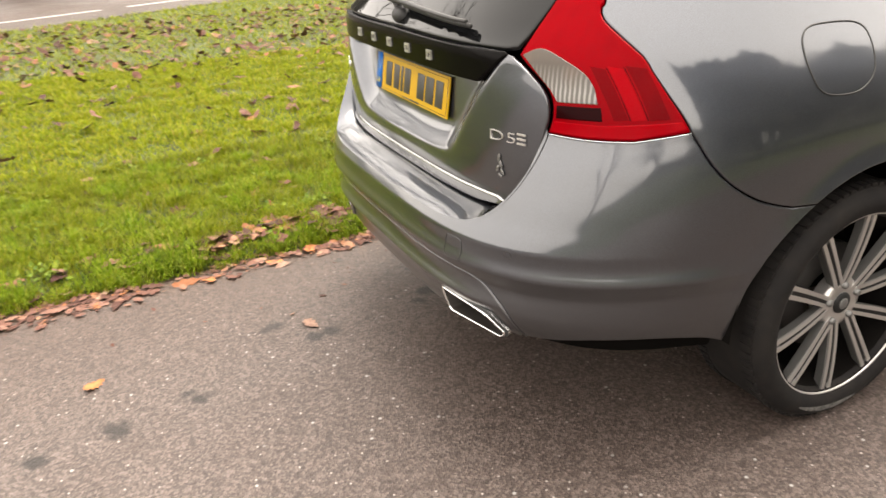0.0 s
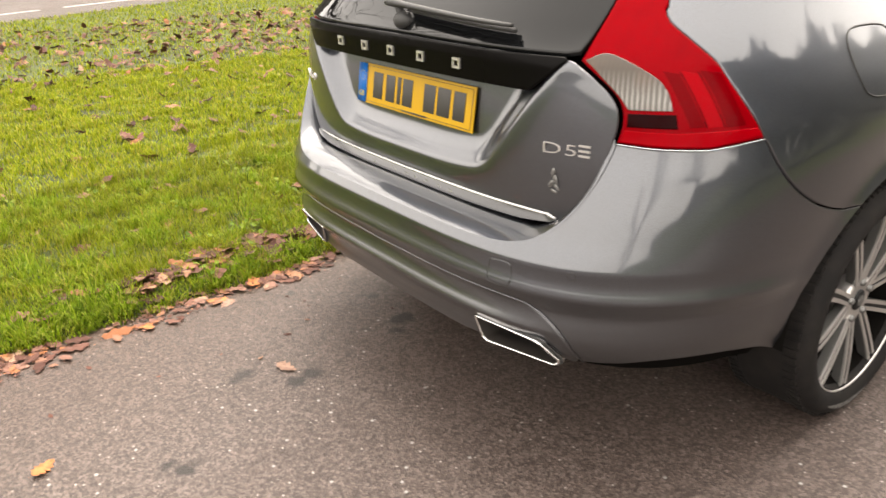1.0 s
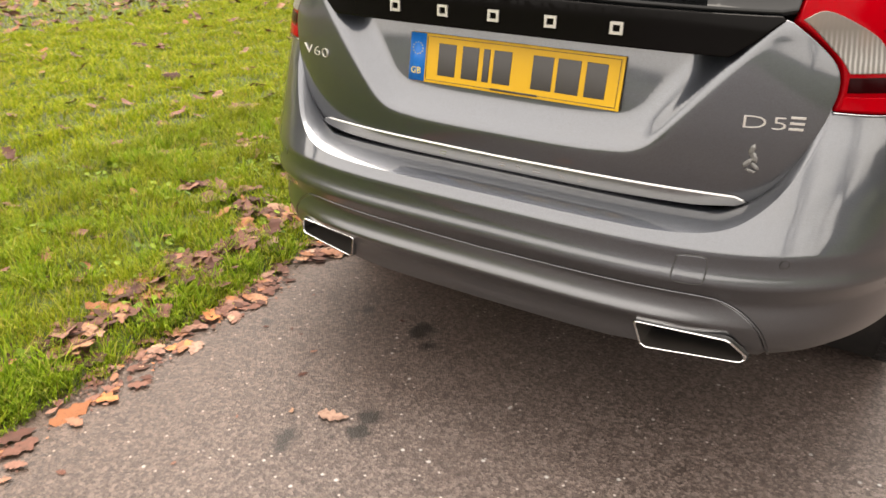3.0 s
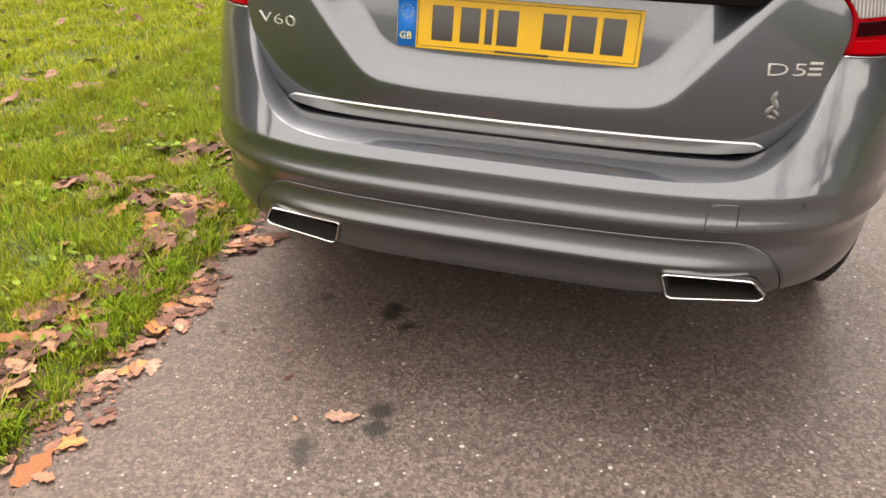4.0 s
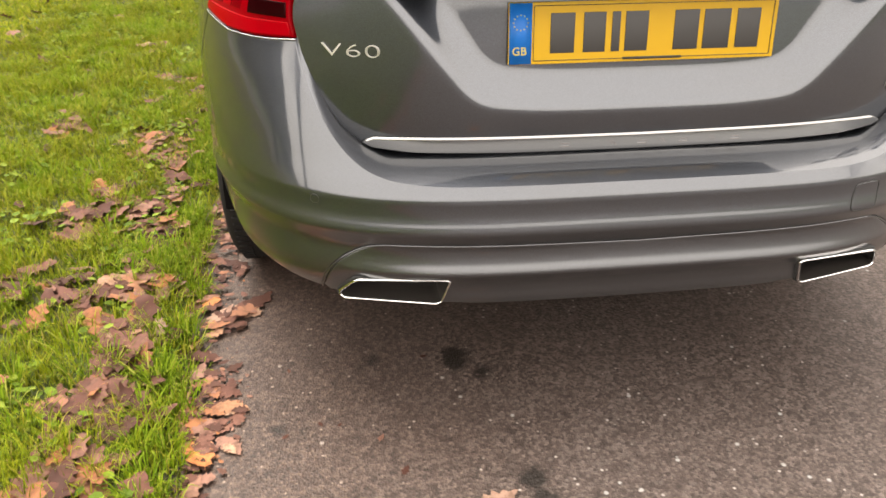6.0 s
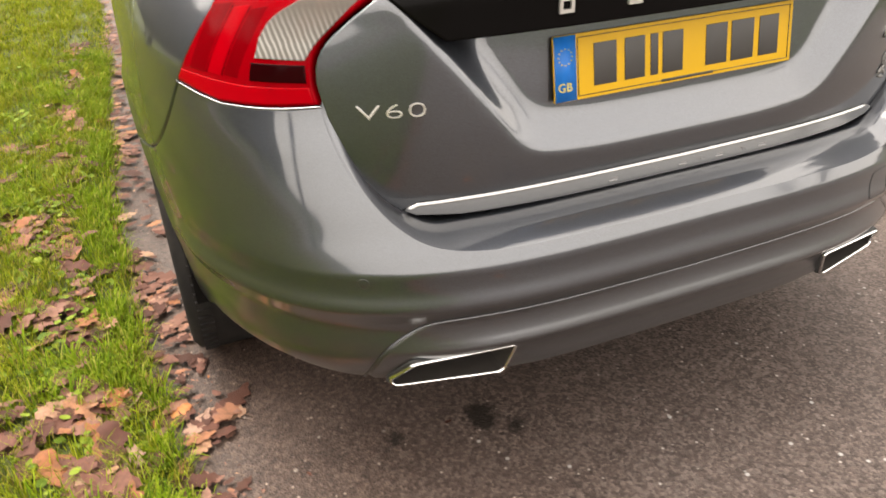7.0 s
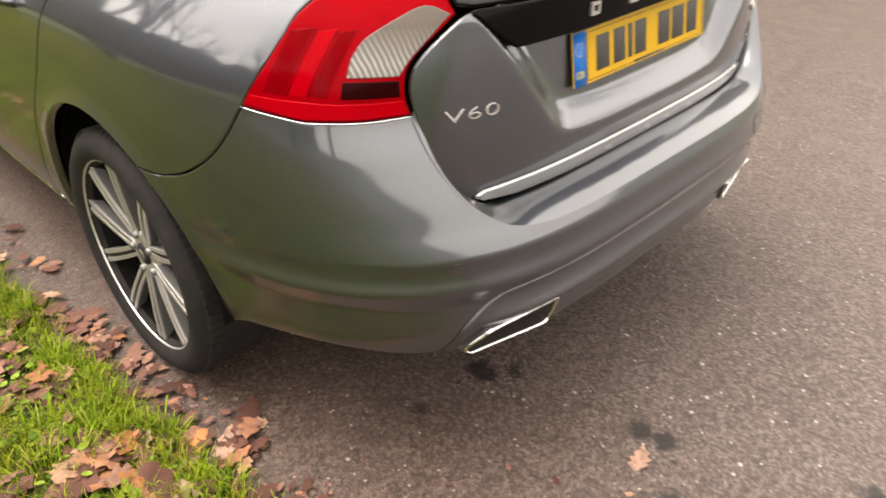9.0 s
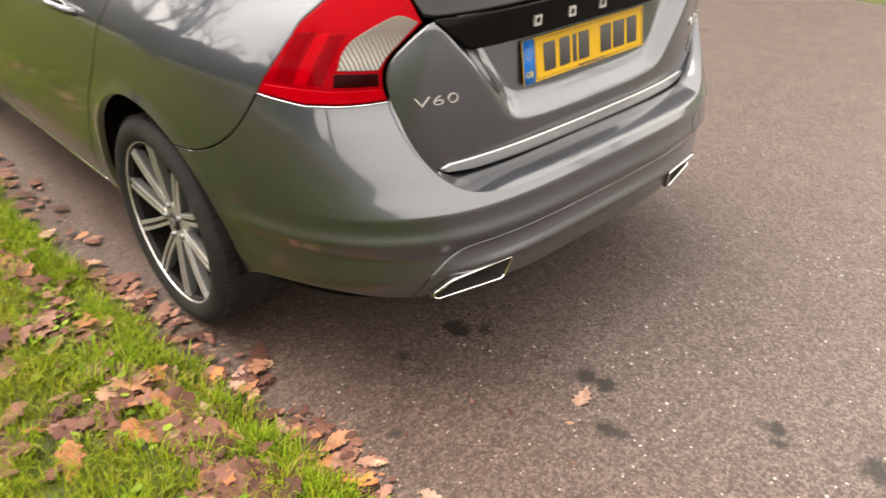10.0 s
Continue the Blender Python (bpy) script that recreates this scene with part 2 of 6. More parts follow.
def panel(name, loop, shell, material, parent, label="", off=0.0, gap=0.002, edge=0.003, depth=0.014, grid=0.02, zgrid=None, rows=()):
    """A sheet-metal panel: the patch of a shell inside a loop of (a, z), with rolled edges of real depth."""
    from mathutils.geometry import delaunay_2d_cdt
    outer = inset(tidy(loop), gap)
    core = inset(outer, edge)
    zgrid = zgrid or grid
    lo, hi = core.min(0), core.max(0)
    ga, gz = np.meshgrid(np.arange(lo[0] + grid / 2, hi[0], grid), np.arange(lo[1] + zgrid / 2, hi[1], zgrid))
    pts = np.stack([ga.ravel(), gz.ravel()], 1)
    for zr in rows:
        pts = pts[np.abs(pts[:, 1] - zr) > 0.003]
        pts = np.concatenate([pts, np.stack([ga[0], np.full(len(ga[0]), zr)], 1)])
    pts = pts[inside(core, pts)]
    if len(pts):
        pts = pts[clearance(core, pts) > 0.5 * min(grid, zgrid)]
    n = len(core)
    allp = [Vector(p) for p in core] + [Vector(p) for p in pts]
    edges = [(i, (i + 1) % n) for i in range(n)]
    v2, _, faces, orig, _, _ = delaunay_2d_cdt(allp, edges, [], 1, 1e-6)
    v2 = np.array([(v.x, v.y) for v in v2])
    nc = len(v2)
    src = np.full(nc, -1)
    for i, o in enumerate(orig):
        for k in o:
            if k < n:
                src[i] = k
    where = {k: i for i, k in enumerate(src) if k >= 0}
    P, N = shell.point(v2[:, 0], v2[:, 1]), shell.normal(v2[:, 0], v2[:, 1])
    P = P + N * off
    Po, No = shell.point(outer[:, 0], outer[:, 1]), shell.normal(outer[:, 0], outer[:, 1])
    Pc = shell.point(core[:, 0], core[:, 1])
    out = Po - Pc
    out /= np.maximum(np.linalg.norm(out, axis=1, keepdims=True), 1e-9)
    R1, R2 = Po + No * (off - edge * 0.7), Po + No * (off - depth)
    n1, n2 = No + out, out
    verts = np.concatenate([P, R1, R2])
    norms = np.concatenate([N, n1 / np.maximum(np.linalg.norm(n1, axis=1, keepdims=True), 1e-9), n2])
    polys = [tuple(f) for f in faces]
    for k in range(n):
        j = (k + 1) % n
        if k in where and j in where:
            polys.append((where[k], nc + k, nc + j, where[j]))
            polys.append((nc + k, nc + n + k, nc + n + j, nc + j))
    me = bpy.data.meshes.new(name)
    me.from_pydata(verts.tolist(), [], polys)
    me.update()
    # turn faces to the outside
    fn = np.zeros(len(me.polygons) * 3)
    me.polygons.foreach_get("normal", fn)
    fn = fn.reshape(-1, 3)
    want = np.array([norms[list(f)].mean(0) for f in polys])
    if (np.sum(fn * want, 1) < 0).any():
        flip = np.sum(fn * want, 1) < 0
        polys = [tuple(reversed(f)) if b else f for f, b in zip(polys, flip)]
        me.clear_geometry()
        me.from_pydata(verts.tolist(), [], polys)
        me.update()
    me.shade_smooth()
    me.normals_split_custom_set_from_vertices([tuple(v) for v in norms])
    return add_object(name, me, material, parent, label)


# ---------------------------------------------------------------- car shell: contours round the car at every height
AXLE_REAR, AXLE_FRONT, HUB_Z, ARCH_R = 0.908, 3.684, 0.338, 0.395
LIP_Z = 0.522
Y_SIDE, Y_FRONT = 1.0, 2.5          # the flanks run straight between these
N_X, N_Y = 4.0, 3.0                 # roundness of the corners in plan


def spline(table, v):
    """Smooth interpolation through (place, value) pairs, for arrays."""
    xs = np.array([p[0] for p in table], float)
    ys = np.array([p[1] for p in table], float)
    h = np.diff(xs)
    d = np.diff(ys) / h
    m = np.empty_like(ys)
    m[0], m[-1] = d[0], d[-1]
    m[1:-1] = (d[:-1] * h[1:] + d[1:] * h[:-1]) / (h[:-1] + h[1:])
    v = np.asarray(v, float)
    i = np.clip(np.searchsorted(xs, v) - 1, 0, len(h) - 1)
    t = np.clip((v - xs[i]) / h[i], -0.5, 1.5)
    t2, t3 = t * t, t * t * t
    return ((2 * t3 - 3 * t2 + 1) * ys[i] + (t3 - 2 * t2 + t) * h[i] * m[i] + (3 * t2 - 2 * t3) * ys[i + 1] + (t3 - t2) * h[i] * m[i + 1])


REAR_BUMPER = [(0.22, 0.10), (0.30, 0.035), (0.34, -0.005), (0.375, -0.030), (0.41, -0.042), (0.44, -0.0405), (0.475, -0.036), (0.52, -0.044),
               (0.555, -0.049), (0.580, -0.0500), (0.5945, -0.0495), (0.5985, -0.0482), (0.603, -0.0463), (0.618, -0.0400), (0.650, -0.0262), (0.70, -0.0070), (0.78, 0.0215), (0.86, 0.0455), (0.95, 0.047), (1.02, 0.052), (1.045, 0.064),
               (1.12, 0.115), (1.25, 0.225), (1.40, 0.40), (1.46, 0.50)]
REAR_APRON = [(0.30, 0.020), (0.330, -0.006), (0.350, -0.012), (0.372, -0.0150), (0.395, -0.0235), (0.413, -0.0375), (0.424, -0.0460), (0.4275, -0.0470), (0.432, -0.0462), (0.445, -0.0415), (0.462, -0.0375), (0.480, -0.0365), (0.52, -0.044), (0.60, -0.044)]
REAR_GATE = [(0.60, 0.062), (0.66, 0.052), (0.70, 0.046), (0.78, 0.040), (0.90, 0.038), (0.98, 0.038), (1.020, 0.0382), (1.032, 0.0400), (1.045, 0.0520), (1.06, 0.0645), (1.12, 0.113), (1.25, 0.223), (1.40, 0.40), (1.46, 0.50)]
HALF_WIDTH = [(0.18, 0.80), (0.26, 0.862), (0.34, 0.893), (0.50, 0.915), (0.64, 0.927), (0.74, 0.927), (0.84, 0.918), (0.90, 0.906), (0.95, 0.886),
              (1.00, 0.858), (1.06, 0.820), (1.13, 0.776), (1.20, 0.735), (1.35, 0.655), (1.44, 0.590), (1.48, 0.545)]
FRONT_NOSE = [(0.18, 4.40), (0.30, 4.52), (0.50, 4.57), (0.66, 4.54), (0.74, 4.44), (0.84, 4.15), (0.94, 3.55), (1.00, 3.20), (1.20, 2.86), (1.44, 2.52), (1.48, 2.45)]

_theta = np.linspace(0, math.pi / 2, 4001)
_fx, _fy = np.sin(_theta) ** (2 / N_X), 1 - np.cos(_theta) ** (2 / N_Y)
_arc = np.concatenate([[0], np.cumsum(np.hypot(np.diff(_fx) * 0.92, np.diff(_fy)))])
A_SIDE = float(_arc[-1])
CREASE_END = A_SIDE - 0.40
A_FRONT = A_SIDE + Y_FRONT - Y_SIDE
A_END = A_FRONT + A_SIDE * 1.25


class Shell:
    """A surface over (a, z): a is the way round the car from the middle of the tail, left negative; z the height."""

    def __init__(self, rear, relief=None):
        self.rear, self.relief = rear, relief

    def point(self, a, z):
        a, z = np.broadcast_arrays(np.asarray(a, float), np.asarray(z, float))
        s, b = np.where(a < 0, -1.0, 1.0), np.abs(a)
        yr, w, nose = spline(self.rear, z), spline(HALF_WIDTH, z), spline(FRONT_NOSE, z)
        t = np.interp(b, _arc, _theta)
        x1, y1 = w * np.sin(t) ** (2 / N_X), Y_SIDE - (Y_SIDE - yr) * np.cos(t) ** (2 / N_Y)
        y2 = Y_SIDE + b - A_SIDE
        t3 = np.interp((A_END - b) / 1.25, _arc, _theta)
        x3, y3 = w * np.sin(t3) ** (2 / 3.2), Y_FRONT + (nose - Y_FRONT) * np.cos(t3) ** (2 / 2.6)
        x = np.where(b < A_SIDE, x1, np.where(b < A_FRONT, w, x3))
        y = np.where(b < A_SIDE, y1, np.where(b < A_FRONT, y2, y3))
        # sharp lip low on the bumper, fading before the wheel arch
        lip = np.where(z > LIP_Z, np.exp(-((z - LIP_Z) / 0.026) ** 2), np.clip(1 - (LIP_Z - z) / 0.040, 0, 1)) * 0.0135 * np.clip((CREASE_END - b) / 0.16, 0, 1)
        y = y - lip * np.cos(t) ** 0.6
        x = x + lip * np.sin(t) ** 2
        side = np.clip((x / w - 0.9) / 0.1, 0, 1)
        for c in (AXLE_REAR, AXLE_FRONT):
            r = np.hypot(y - c, z - HUB_Z)
            x = x + 0.013 * side * np.exp(-((r - ARCH_R + 0.005) / 0.035) ** 2)
        if self.relief is not None:
            y = y + self.relief(x, z)
        return np.stack([x * s, y, z], -1)

    def normal(self, a, z, e=0.0015):
        a, z = np.asarray(a, float), np.asarray(z, float)
        da = self.point(a + e, z) - self.point(a - e, z)
        dz = self.point(a, z + e) - self.point(a, z - e)
        n = np.cross(da, dz)
        return n / np.maximum(np.linalg.norm(n, axis=-1, keepdims=True), 1e-12)

    def at_x(self, x, z):
        f = min(abs(x) / float(spline(HALF_WIDTH, z)), 1)
        return (math.copysign(float(np.interp(math.asin(f ** (N_X / 2)), _theta, _arc)), x), z)

    def at_y(self, y, z, side=1):
        if y > Y_SIDE:
            return (side * (A_SIDE + y - Y_SIDE), z)
        yr = float(spline(self.rear, z))
        f = min(max((y - yr) / (Y_SIDE - yr), 0), 1)
        return (side * float(np.interp(math.acos((1 - f) ** (N_Y / 2)), _theta, _arc)), z)


BODY = Shell(REAR_BUMPER)


def flat(x, z):
    """Takes back part of the tumblehome, so that the tailgate stays flat up to its shoulders."""
    ax = np.abs(x)
    shrink = lambda w: np.cos(np.arcsin(np.clip(ax / w, 0, 0.98) ** (N_X / 2))) ** (2 / N_Y)
    lean = 0.96 * (shrink(0.918) - shrink(np.minimum(spline(HALF_WIDTH, z), 0.918)))
    return -0.32 * lean * np.clip((1.065 - z) / 0.05, 0, 1)


GATE_PLAIN = Shell(REAR_GATE, flat)
APRON = Shell(REAR_BUMPER, lambda x, z: (spline(REAR_APRON, z) - spline(REAR_BUMPER, z)) * np.clip((0.62 - np.abs(x)) / 0.20, 0, 1) ** 0.7)


# ---------------------------------------------------------------- the parked car
car = thing("estate_car", "dark grey metallic estate car parked beside a leaf-strewn grass verge", "car")


def recess(x, z):
    """The hollow of the tailgate round the number plate."""
    d1 = z - 0.738 - 0.05 * np.abs(x / 0.42) ** 4
    d2 = -((np.abs(x) - 0.335) * 0.80 - (z - 0.765) * 0.60)
    k = 0.03
    h = np.clip(0.5 + 0.5 * (d2 - d1) / k, 0, 1)
    d = d2 * (1 - h) + d1 * h - k * h * (1 - h)
    u = np.clip(0.005 * np.logaddexp(0, d / 0.005) / 0.070, 0, 1)
    return (0.048 + 0.11 * (z - 0.872)) * (1 - (1 - u) ** 2)


GATE = Shell(REAR_GATE, lambda x, z: flat(x, z) + recess(x, z))
bx, by, gx = BODY.at_x, BODY.at_y, GATE_PLAIN.at_x


# edge of the tailgate from the sill strip up to the tip between lamp and window
gate_edge = through_points([gx(0.30, 0.652), gx(0.44, 0.653), gx(0.525, 0.660), gx(0.575, 0.690), gx(0.612, 0.745), gx(0.636, 0.81), gx(0.648, 0.862)], 0.012)
lamp_in = through_points([bx(0.648, 0.862), bx(0.654, 0.90), bx(0.648, 0.935), bx(0.630, 0.962), bx(0.596, 0.992), bx(0.556, 1.022)], 0.012)
lamp_up_in = through_points([bx(0.556, 1.022), bx(0.560, 1.06), bx(0.558, 1.135), bx(0.545, 1.26), bx(0.525, 1.38)], 0.02)
lamp_bottom = through_points([bx(0.648, 0.862), bx(0.72, 0.855), bx(0.785, 0.853)], 0.012)[:-1] + straight([bx(0.785, 0.853), by(0.372, 0.869)], 0.012)
lamp_out = through_points([by(0.372, 0.869), by(0.352, 0.913), by(0.332, 0.955), by(0.316, 0.995), by(0.308, 1.022), by(0.282, 1.062), by(0.266, 1.095), by(0.272, 1.118), by(0.291, 1.143), by(0.34, 1.26), by(0.43, 1.38)], 0.012)
seam = through_points([by(0.372, 0.869), by(0.408, 0.805), by(0.455, 0.752), by(0.520, 0.708), by(0.580, 0.684), by(0.625, 0.672)], 0.012)


def arch(cy, start, end, side=1, r=ARCH_R):
    """Points of a wheel arch by angle: 0 is rearwards, 180 forwards."""
    out = []
    for k in range(int(abs(end - start) / 3) + 1):
        t = radians(start + (end - start) * k / int(abs(end - start) / 3))
        y, z = cy - r * math.cos(t), 0.345 + r * math.sin(t)
        out.append(np.array(by(y, z) if y < Y_SIDE else (A_SIDE + y - Y_SIDE, z)))
    return out


A_MEET = math.degrees(math.asin((0.672 - 0.345) / ARCH_R))
# --- bumper: from its lower lip to tailgate, lamps and seam
under_edge = through_points([bx(0.0, 0.484), bx(0.30, 0.489), bx(0.46, 0.490), bx(0.525, 0.485), bx(0.565, 0.468), bx(0.600, 0.440), bx(0.625, 0.405), bx(0.640, 0.345)], 0.012)
right = [np.array(p) for p in through_points([under_edge[-1], bx(0.70, 0.350), by(0.20, 0.362), by(0.33, 0.362), by(0.45, 0.345), by(0.513, 0.325)], 0.012)]
right += arch(AXLE_REAR, -3, A_MEET)
right += list(reversed(seam))
right += list(reversed(lamp_bottom))
lip = through_points([gx(0.648, 0.862), gx(0.634, 0.79), gx(0.608, 0.725), gx(0.570, 0.672), gx(0.515, 0.636), gx(0.42, 0.621), gx(0.25, 0.619), gx(0.0, 0.619)], 0.012)
right += [np.array(p) for p in lip]
half = [np.array(p) for p in under_edge] + right
loop = half + [p * np.array((-1, 1)) for p in reversed(half)]
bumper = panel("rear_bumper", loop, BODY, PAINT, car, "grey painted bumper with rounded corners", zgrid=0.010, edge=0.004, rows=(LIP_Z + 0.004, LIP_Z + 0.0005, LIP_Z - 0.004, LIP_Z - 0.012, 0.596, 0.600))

# ledge between the bumper's lip and the tailgate
def build_ledge():
    bm = bmesh.new()
    line = [np.array(p) for p in lip]
    line = line + [p * np.array((-1, 1)) for p in reversed(line[:-1])]
    rows = []
    for a, z in line:
        p = BODY.point(a, z)
        g = GATE_PLAIN.point(*gx(float(np.clip(p[0], -0.66, 0.66)), max(z + 0.022, 0.645)))
        n = BODY.normal(a, z)
        x = float(p[0])
        top = max(z + 0.022, 0.6515)
        deep = np.array((x * 0.985, float(g[1]) + 0.004, top - 0.002))
        low = BODY.point(a, z - 0.0085) + BODY.normal(a, z - 0.0085) * 0.0006
        brow = p + n * 0.0006
        arc = [brow * (1 - u) + deep * u + np.array((0, 0, h)) for u, h in ((0.0, 0.0), (0.06, 0.0009), (0.20, 0.0025), (0.45, 0.0040), (0.72, 0.0030), (1.0, 0.0))]
        rows.append(([bm.verts.new(q) for q in (low, brow)], [bm.verts.new(q) for q in (*arc, deep + np.array((0, 0.01, -0.05)))]))
    for r, s in zip(rows[:-1], rows[1:]):
        for p, q in zip(r, s):
            for k in range(len(p) - 1):
                bm.faces.new((p[k], q[k], q[k + 1], p[k + 1]))
    bmesh.ops.recalc_face_normals(bm, faces=bm.faces)
    return bm


# rounded lower edge of the bumper's skin over the apron
pts = [np.array(p) for p in under_edge]
pts = [p * np.array((-1, 1)) for p in reversed(pts[1:])] + pts
part("skin_edge", tube(bmesh.new(), [BODY.point(a, z) - BODY.normal(a, z) * 0.0014 for a, z in pts], 0.0024, 8), PAINT, bumper)
part("loading_ledge", build_ledge(), PAINT, bumper, "flat top of the bumper below the tailgate")

# lower apron between the exhaust tips
half = through_points([bx(0.0, 0.484), bx(0.30, 0.489), bx(0.46, 0.490), bx(0.525, 0.485), bx(0.565, 0.468), bx(0.600, 0.440), bx(0.622, 0.405), bx(0.636, 0.355)], 0.012)
half += straight([bx(0.622, 0.338), bx(0.607, 0.343), bx(0.577, 0.388), bx(0.562, 0.395), bx(0.379, 0.397), bx(0.389, 0.352), bx(0.395, 0.338)], 0.012)
half += straight([bx(0.32, 0.332), bx(0.0, 0.330)], 0.015)
loop = [np.array(p) for p in half] + [np.array(p) * np.array((-1, 1)) for p in reversed(half)]
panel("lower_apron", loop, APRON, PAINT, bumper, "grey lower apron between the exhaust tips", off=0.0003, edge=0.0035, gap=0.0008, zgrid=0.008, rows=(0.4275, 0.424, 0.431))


def exhaust(side):
    corners = [(0.376, -0.005, 0.392), (0.383, -0.006, 0.398), (0.560, 0.020, 0.397), (0.572, 0.025, 0.391), (0.603, 0.057, 0.350), (0.603, 0.057, 0.340), (0.593, 0.053, 0.333), (0.404, 0.010, 0.330), (0.392, 0.008, 0.337)]
    corners = [(x, y - 0.014, z + 0.006 - 0.004 * side) for x, y, z in corners]
    loop = []
    n = len(corners)
    for i in range(n):
        p, q = Vector(corners[i]), Vector(corners[(i + 1) % n])
        loop += [p.lerp(q, t) for t in (0.04, 0.5, 0.96)]
    loop = [Vector((side * p.x, p.y, p.z)) for p in loop]
    flat = np.array([(p.x, p.z) for p in loop])
    area = np.sum(flat[:, 0] * np.roll(flat[:, 1], -1) - flat[:, 1] * np.roll(flat[:, 0], -1))
    turn = 1 if area > 0 else -1

    def ring(bm, inward, back):
        q = inset(flat[::turn], inward)[::turn]
        return [bm.verts.new((x, p.y + back, z)) for (x, z), p in zip(q, loop)]

    def skin(bm, rings):
        for r, t in zip(rings[:-1], rings[1:]):
            for i in range(len(r)):
                j = (i + 1) % len(r)
                bm.faces.new((r[i], r[j], t[j], t[i]))
        bmesh.ops.recalc_face_normals(bm, faces=bm.faces)

    bm = bmesh.new()
    skin(bm, [ring(bm, -0.0010, 0.02), ring(bm, -0.0015, 0.001), ring(bm, 0.0000, -0.0030), ring(bm, 0.0022, -0.0030), ring(bm, 0.0032, 0.001)])
    tip = part("exhaust_tip", bm, CHROME, bumper, "chrome-rimmed rectangular exhaust tip")
    bm = bmesh.new()
    last = ring(bm, 0.009, 0.15)
    skin(bm, [ring(bm, 0.0030, 0.0005), ring(bm, 0.0050, 0.02), last])
    bm.faces.new(last)
    part("exhaust_bore", bm, BORE_BLACK, tip, "black inside of the exhaust tip")
    # collar coloured black as the shadow gap between the apron's skin and the tip
    bm = bmesh.new()
    q = inset(flat[::turn], -0.005)[::turn]
    outer = []
    for (x, z), p in zip(q, loop):
        s = APRON.point(*bx(float(x), float(z))) - APRON.normal(*bx(float(x), float(z))) * 0.005
        outer.append(bm.verts.new((x, min(float(s[1]), p.y + 0.01), z)))
    skin(bm, [outer, ring(bm, -0.0012, 0.002), ring(bm, -0.0010, 0.02)])
    part("tip_collar", bm, MATT_BLACK, bumper)


exhaust(1)
exhaust(-1)

# --- tailgate
half = [np.array(p) for p in gate_edge] + [np.array(p) for p in lamp_in[1:]]
half = [np.array(gx(0.0, 0.652))] + half
half += [np.array(p) for p in straight([gx(0.545, 1.026), gx(0.0, 1.030)], 0.015)]
loop = half + [p * np.array((-1, 1)) for p in reversed(half)]
gate = panel("tailgate", loop, GATE, PAINT, car, "closed grey tailgate with a recess round the plate", grid=0.009, zgrid=0.007, edge=0.003)

half = [np.array(p) for p in straight([gx(0.0, 0.953), gx(0.30, 0.953), gx(0.462, 0.952), gx(0.545, 1.022), gx(0.535, 1.031), gx(0.0, 1.034)], 0.015)]
panel("handle_bar", half + [p * np.array((-1, 1)) for p in reversed(half)], GATE_PLAIN, GLOSS_BLACK, gate, "gloss black grip bar across the tailgate", off=0.006, depth=0.05, edge=0.004, zgrid=0.01)

# chrome strip along the foot of the tailgate
half = [np.array(p) for p in straight([gx(0.0, 0.6475), gx(0.25, 0.6485), gx(0.44, 0.6525), gx(0.520, 0.662), gx(0.540, 0.674), gx(0.515, 0.684), gx(0.44, 0.685), gx(0.0, 0.682)], 0.012)]
strip = panel("sill_strip", half + [p * np.array((-1, 1)) for p in reversed(half)], GATE_PLAIN, STRIP, gate, "polished chrome strip with faint etched marks", off=0.007, gap=0.0005, edge=0.003, depth=0.012, zgrid=0.006)
for k, slanted in ((-0.145, False), (-0.050, True), (0.012, False), (0.052, True), (0.098, False), (0.155, True), (0.205, False)):
    p = GATE_PLAIN.point(*gx(k, 0.666))
    bm = bmesh.new()
    for d in ((-0.003, 0.003) if slanted else (-0.006, 0.0, 0.006)):
        if slanted:
            b0 = box(bmesh.new(), -0.0006, 0.0006, -0.0076, -0.0062, -0.0085, 0.0085)
            b0.transform(Matrix.Translation((p[0] + d, p[1], p[2])) @ Matrix.Rotation(radians(-42), 4, "Y"))
            me = bpy.data.meshes.new("etched_mark")
            b0.to_mesh(me)
            b0.free()
            bm.from_mesh(me)
            bpy.data.meshes.remove(me)
        else:
            box(bm, p[0] - 0.009, p[0] + 0.009, p[1] - 0.0076, p[1] - 0.0062, p[2] + d - 0.0007, p[2] + d + 0.0007)
    part("etched_mark", bm, SATIN, strip, smooth=False)

# brand letters as plain chrome shapes
for k in (-0.268, -0.142, -0.018, 0.112, 0.250):
    p = GATE_PLAIN.point(*gx(k, 0.990))
    bm = bmesh.new()
    for x0, x1, z0, z1 in ((-0.013, -0.0075, -0.012, 0.012), (0.0075, 0.013, -0.012, 0.012), (-0.0075, 0.0075, -0.012, -0.0065), (-0.0075, 0.0075, 0.0065, 0.012)):
        box(bm, k + x0, k + x1, p[1] - 0.0110, p[1] - 0.004, p[2] + z0, p[2] + z1)
    part("brand_mark", bm, ALLOY, gate, smooth=False)


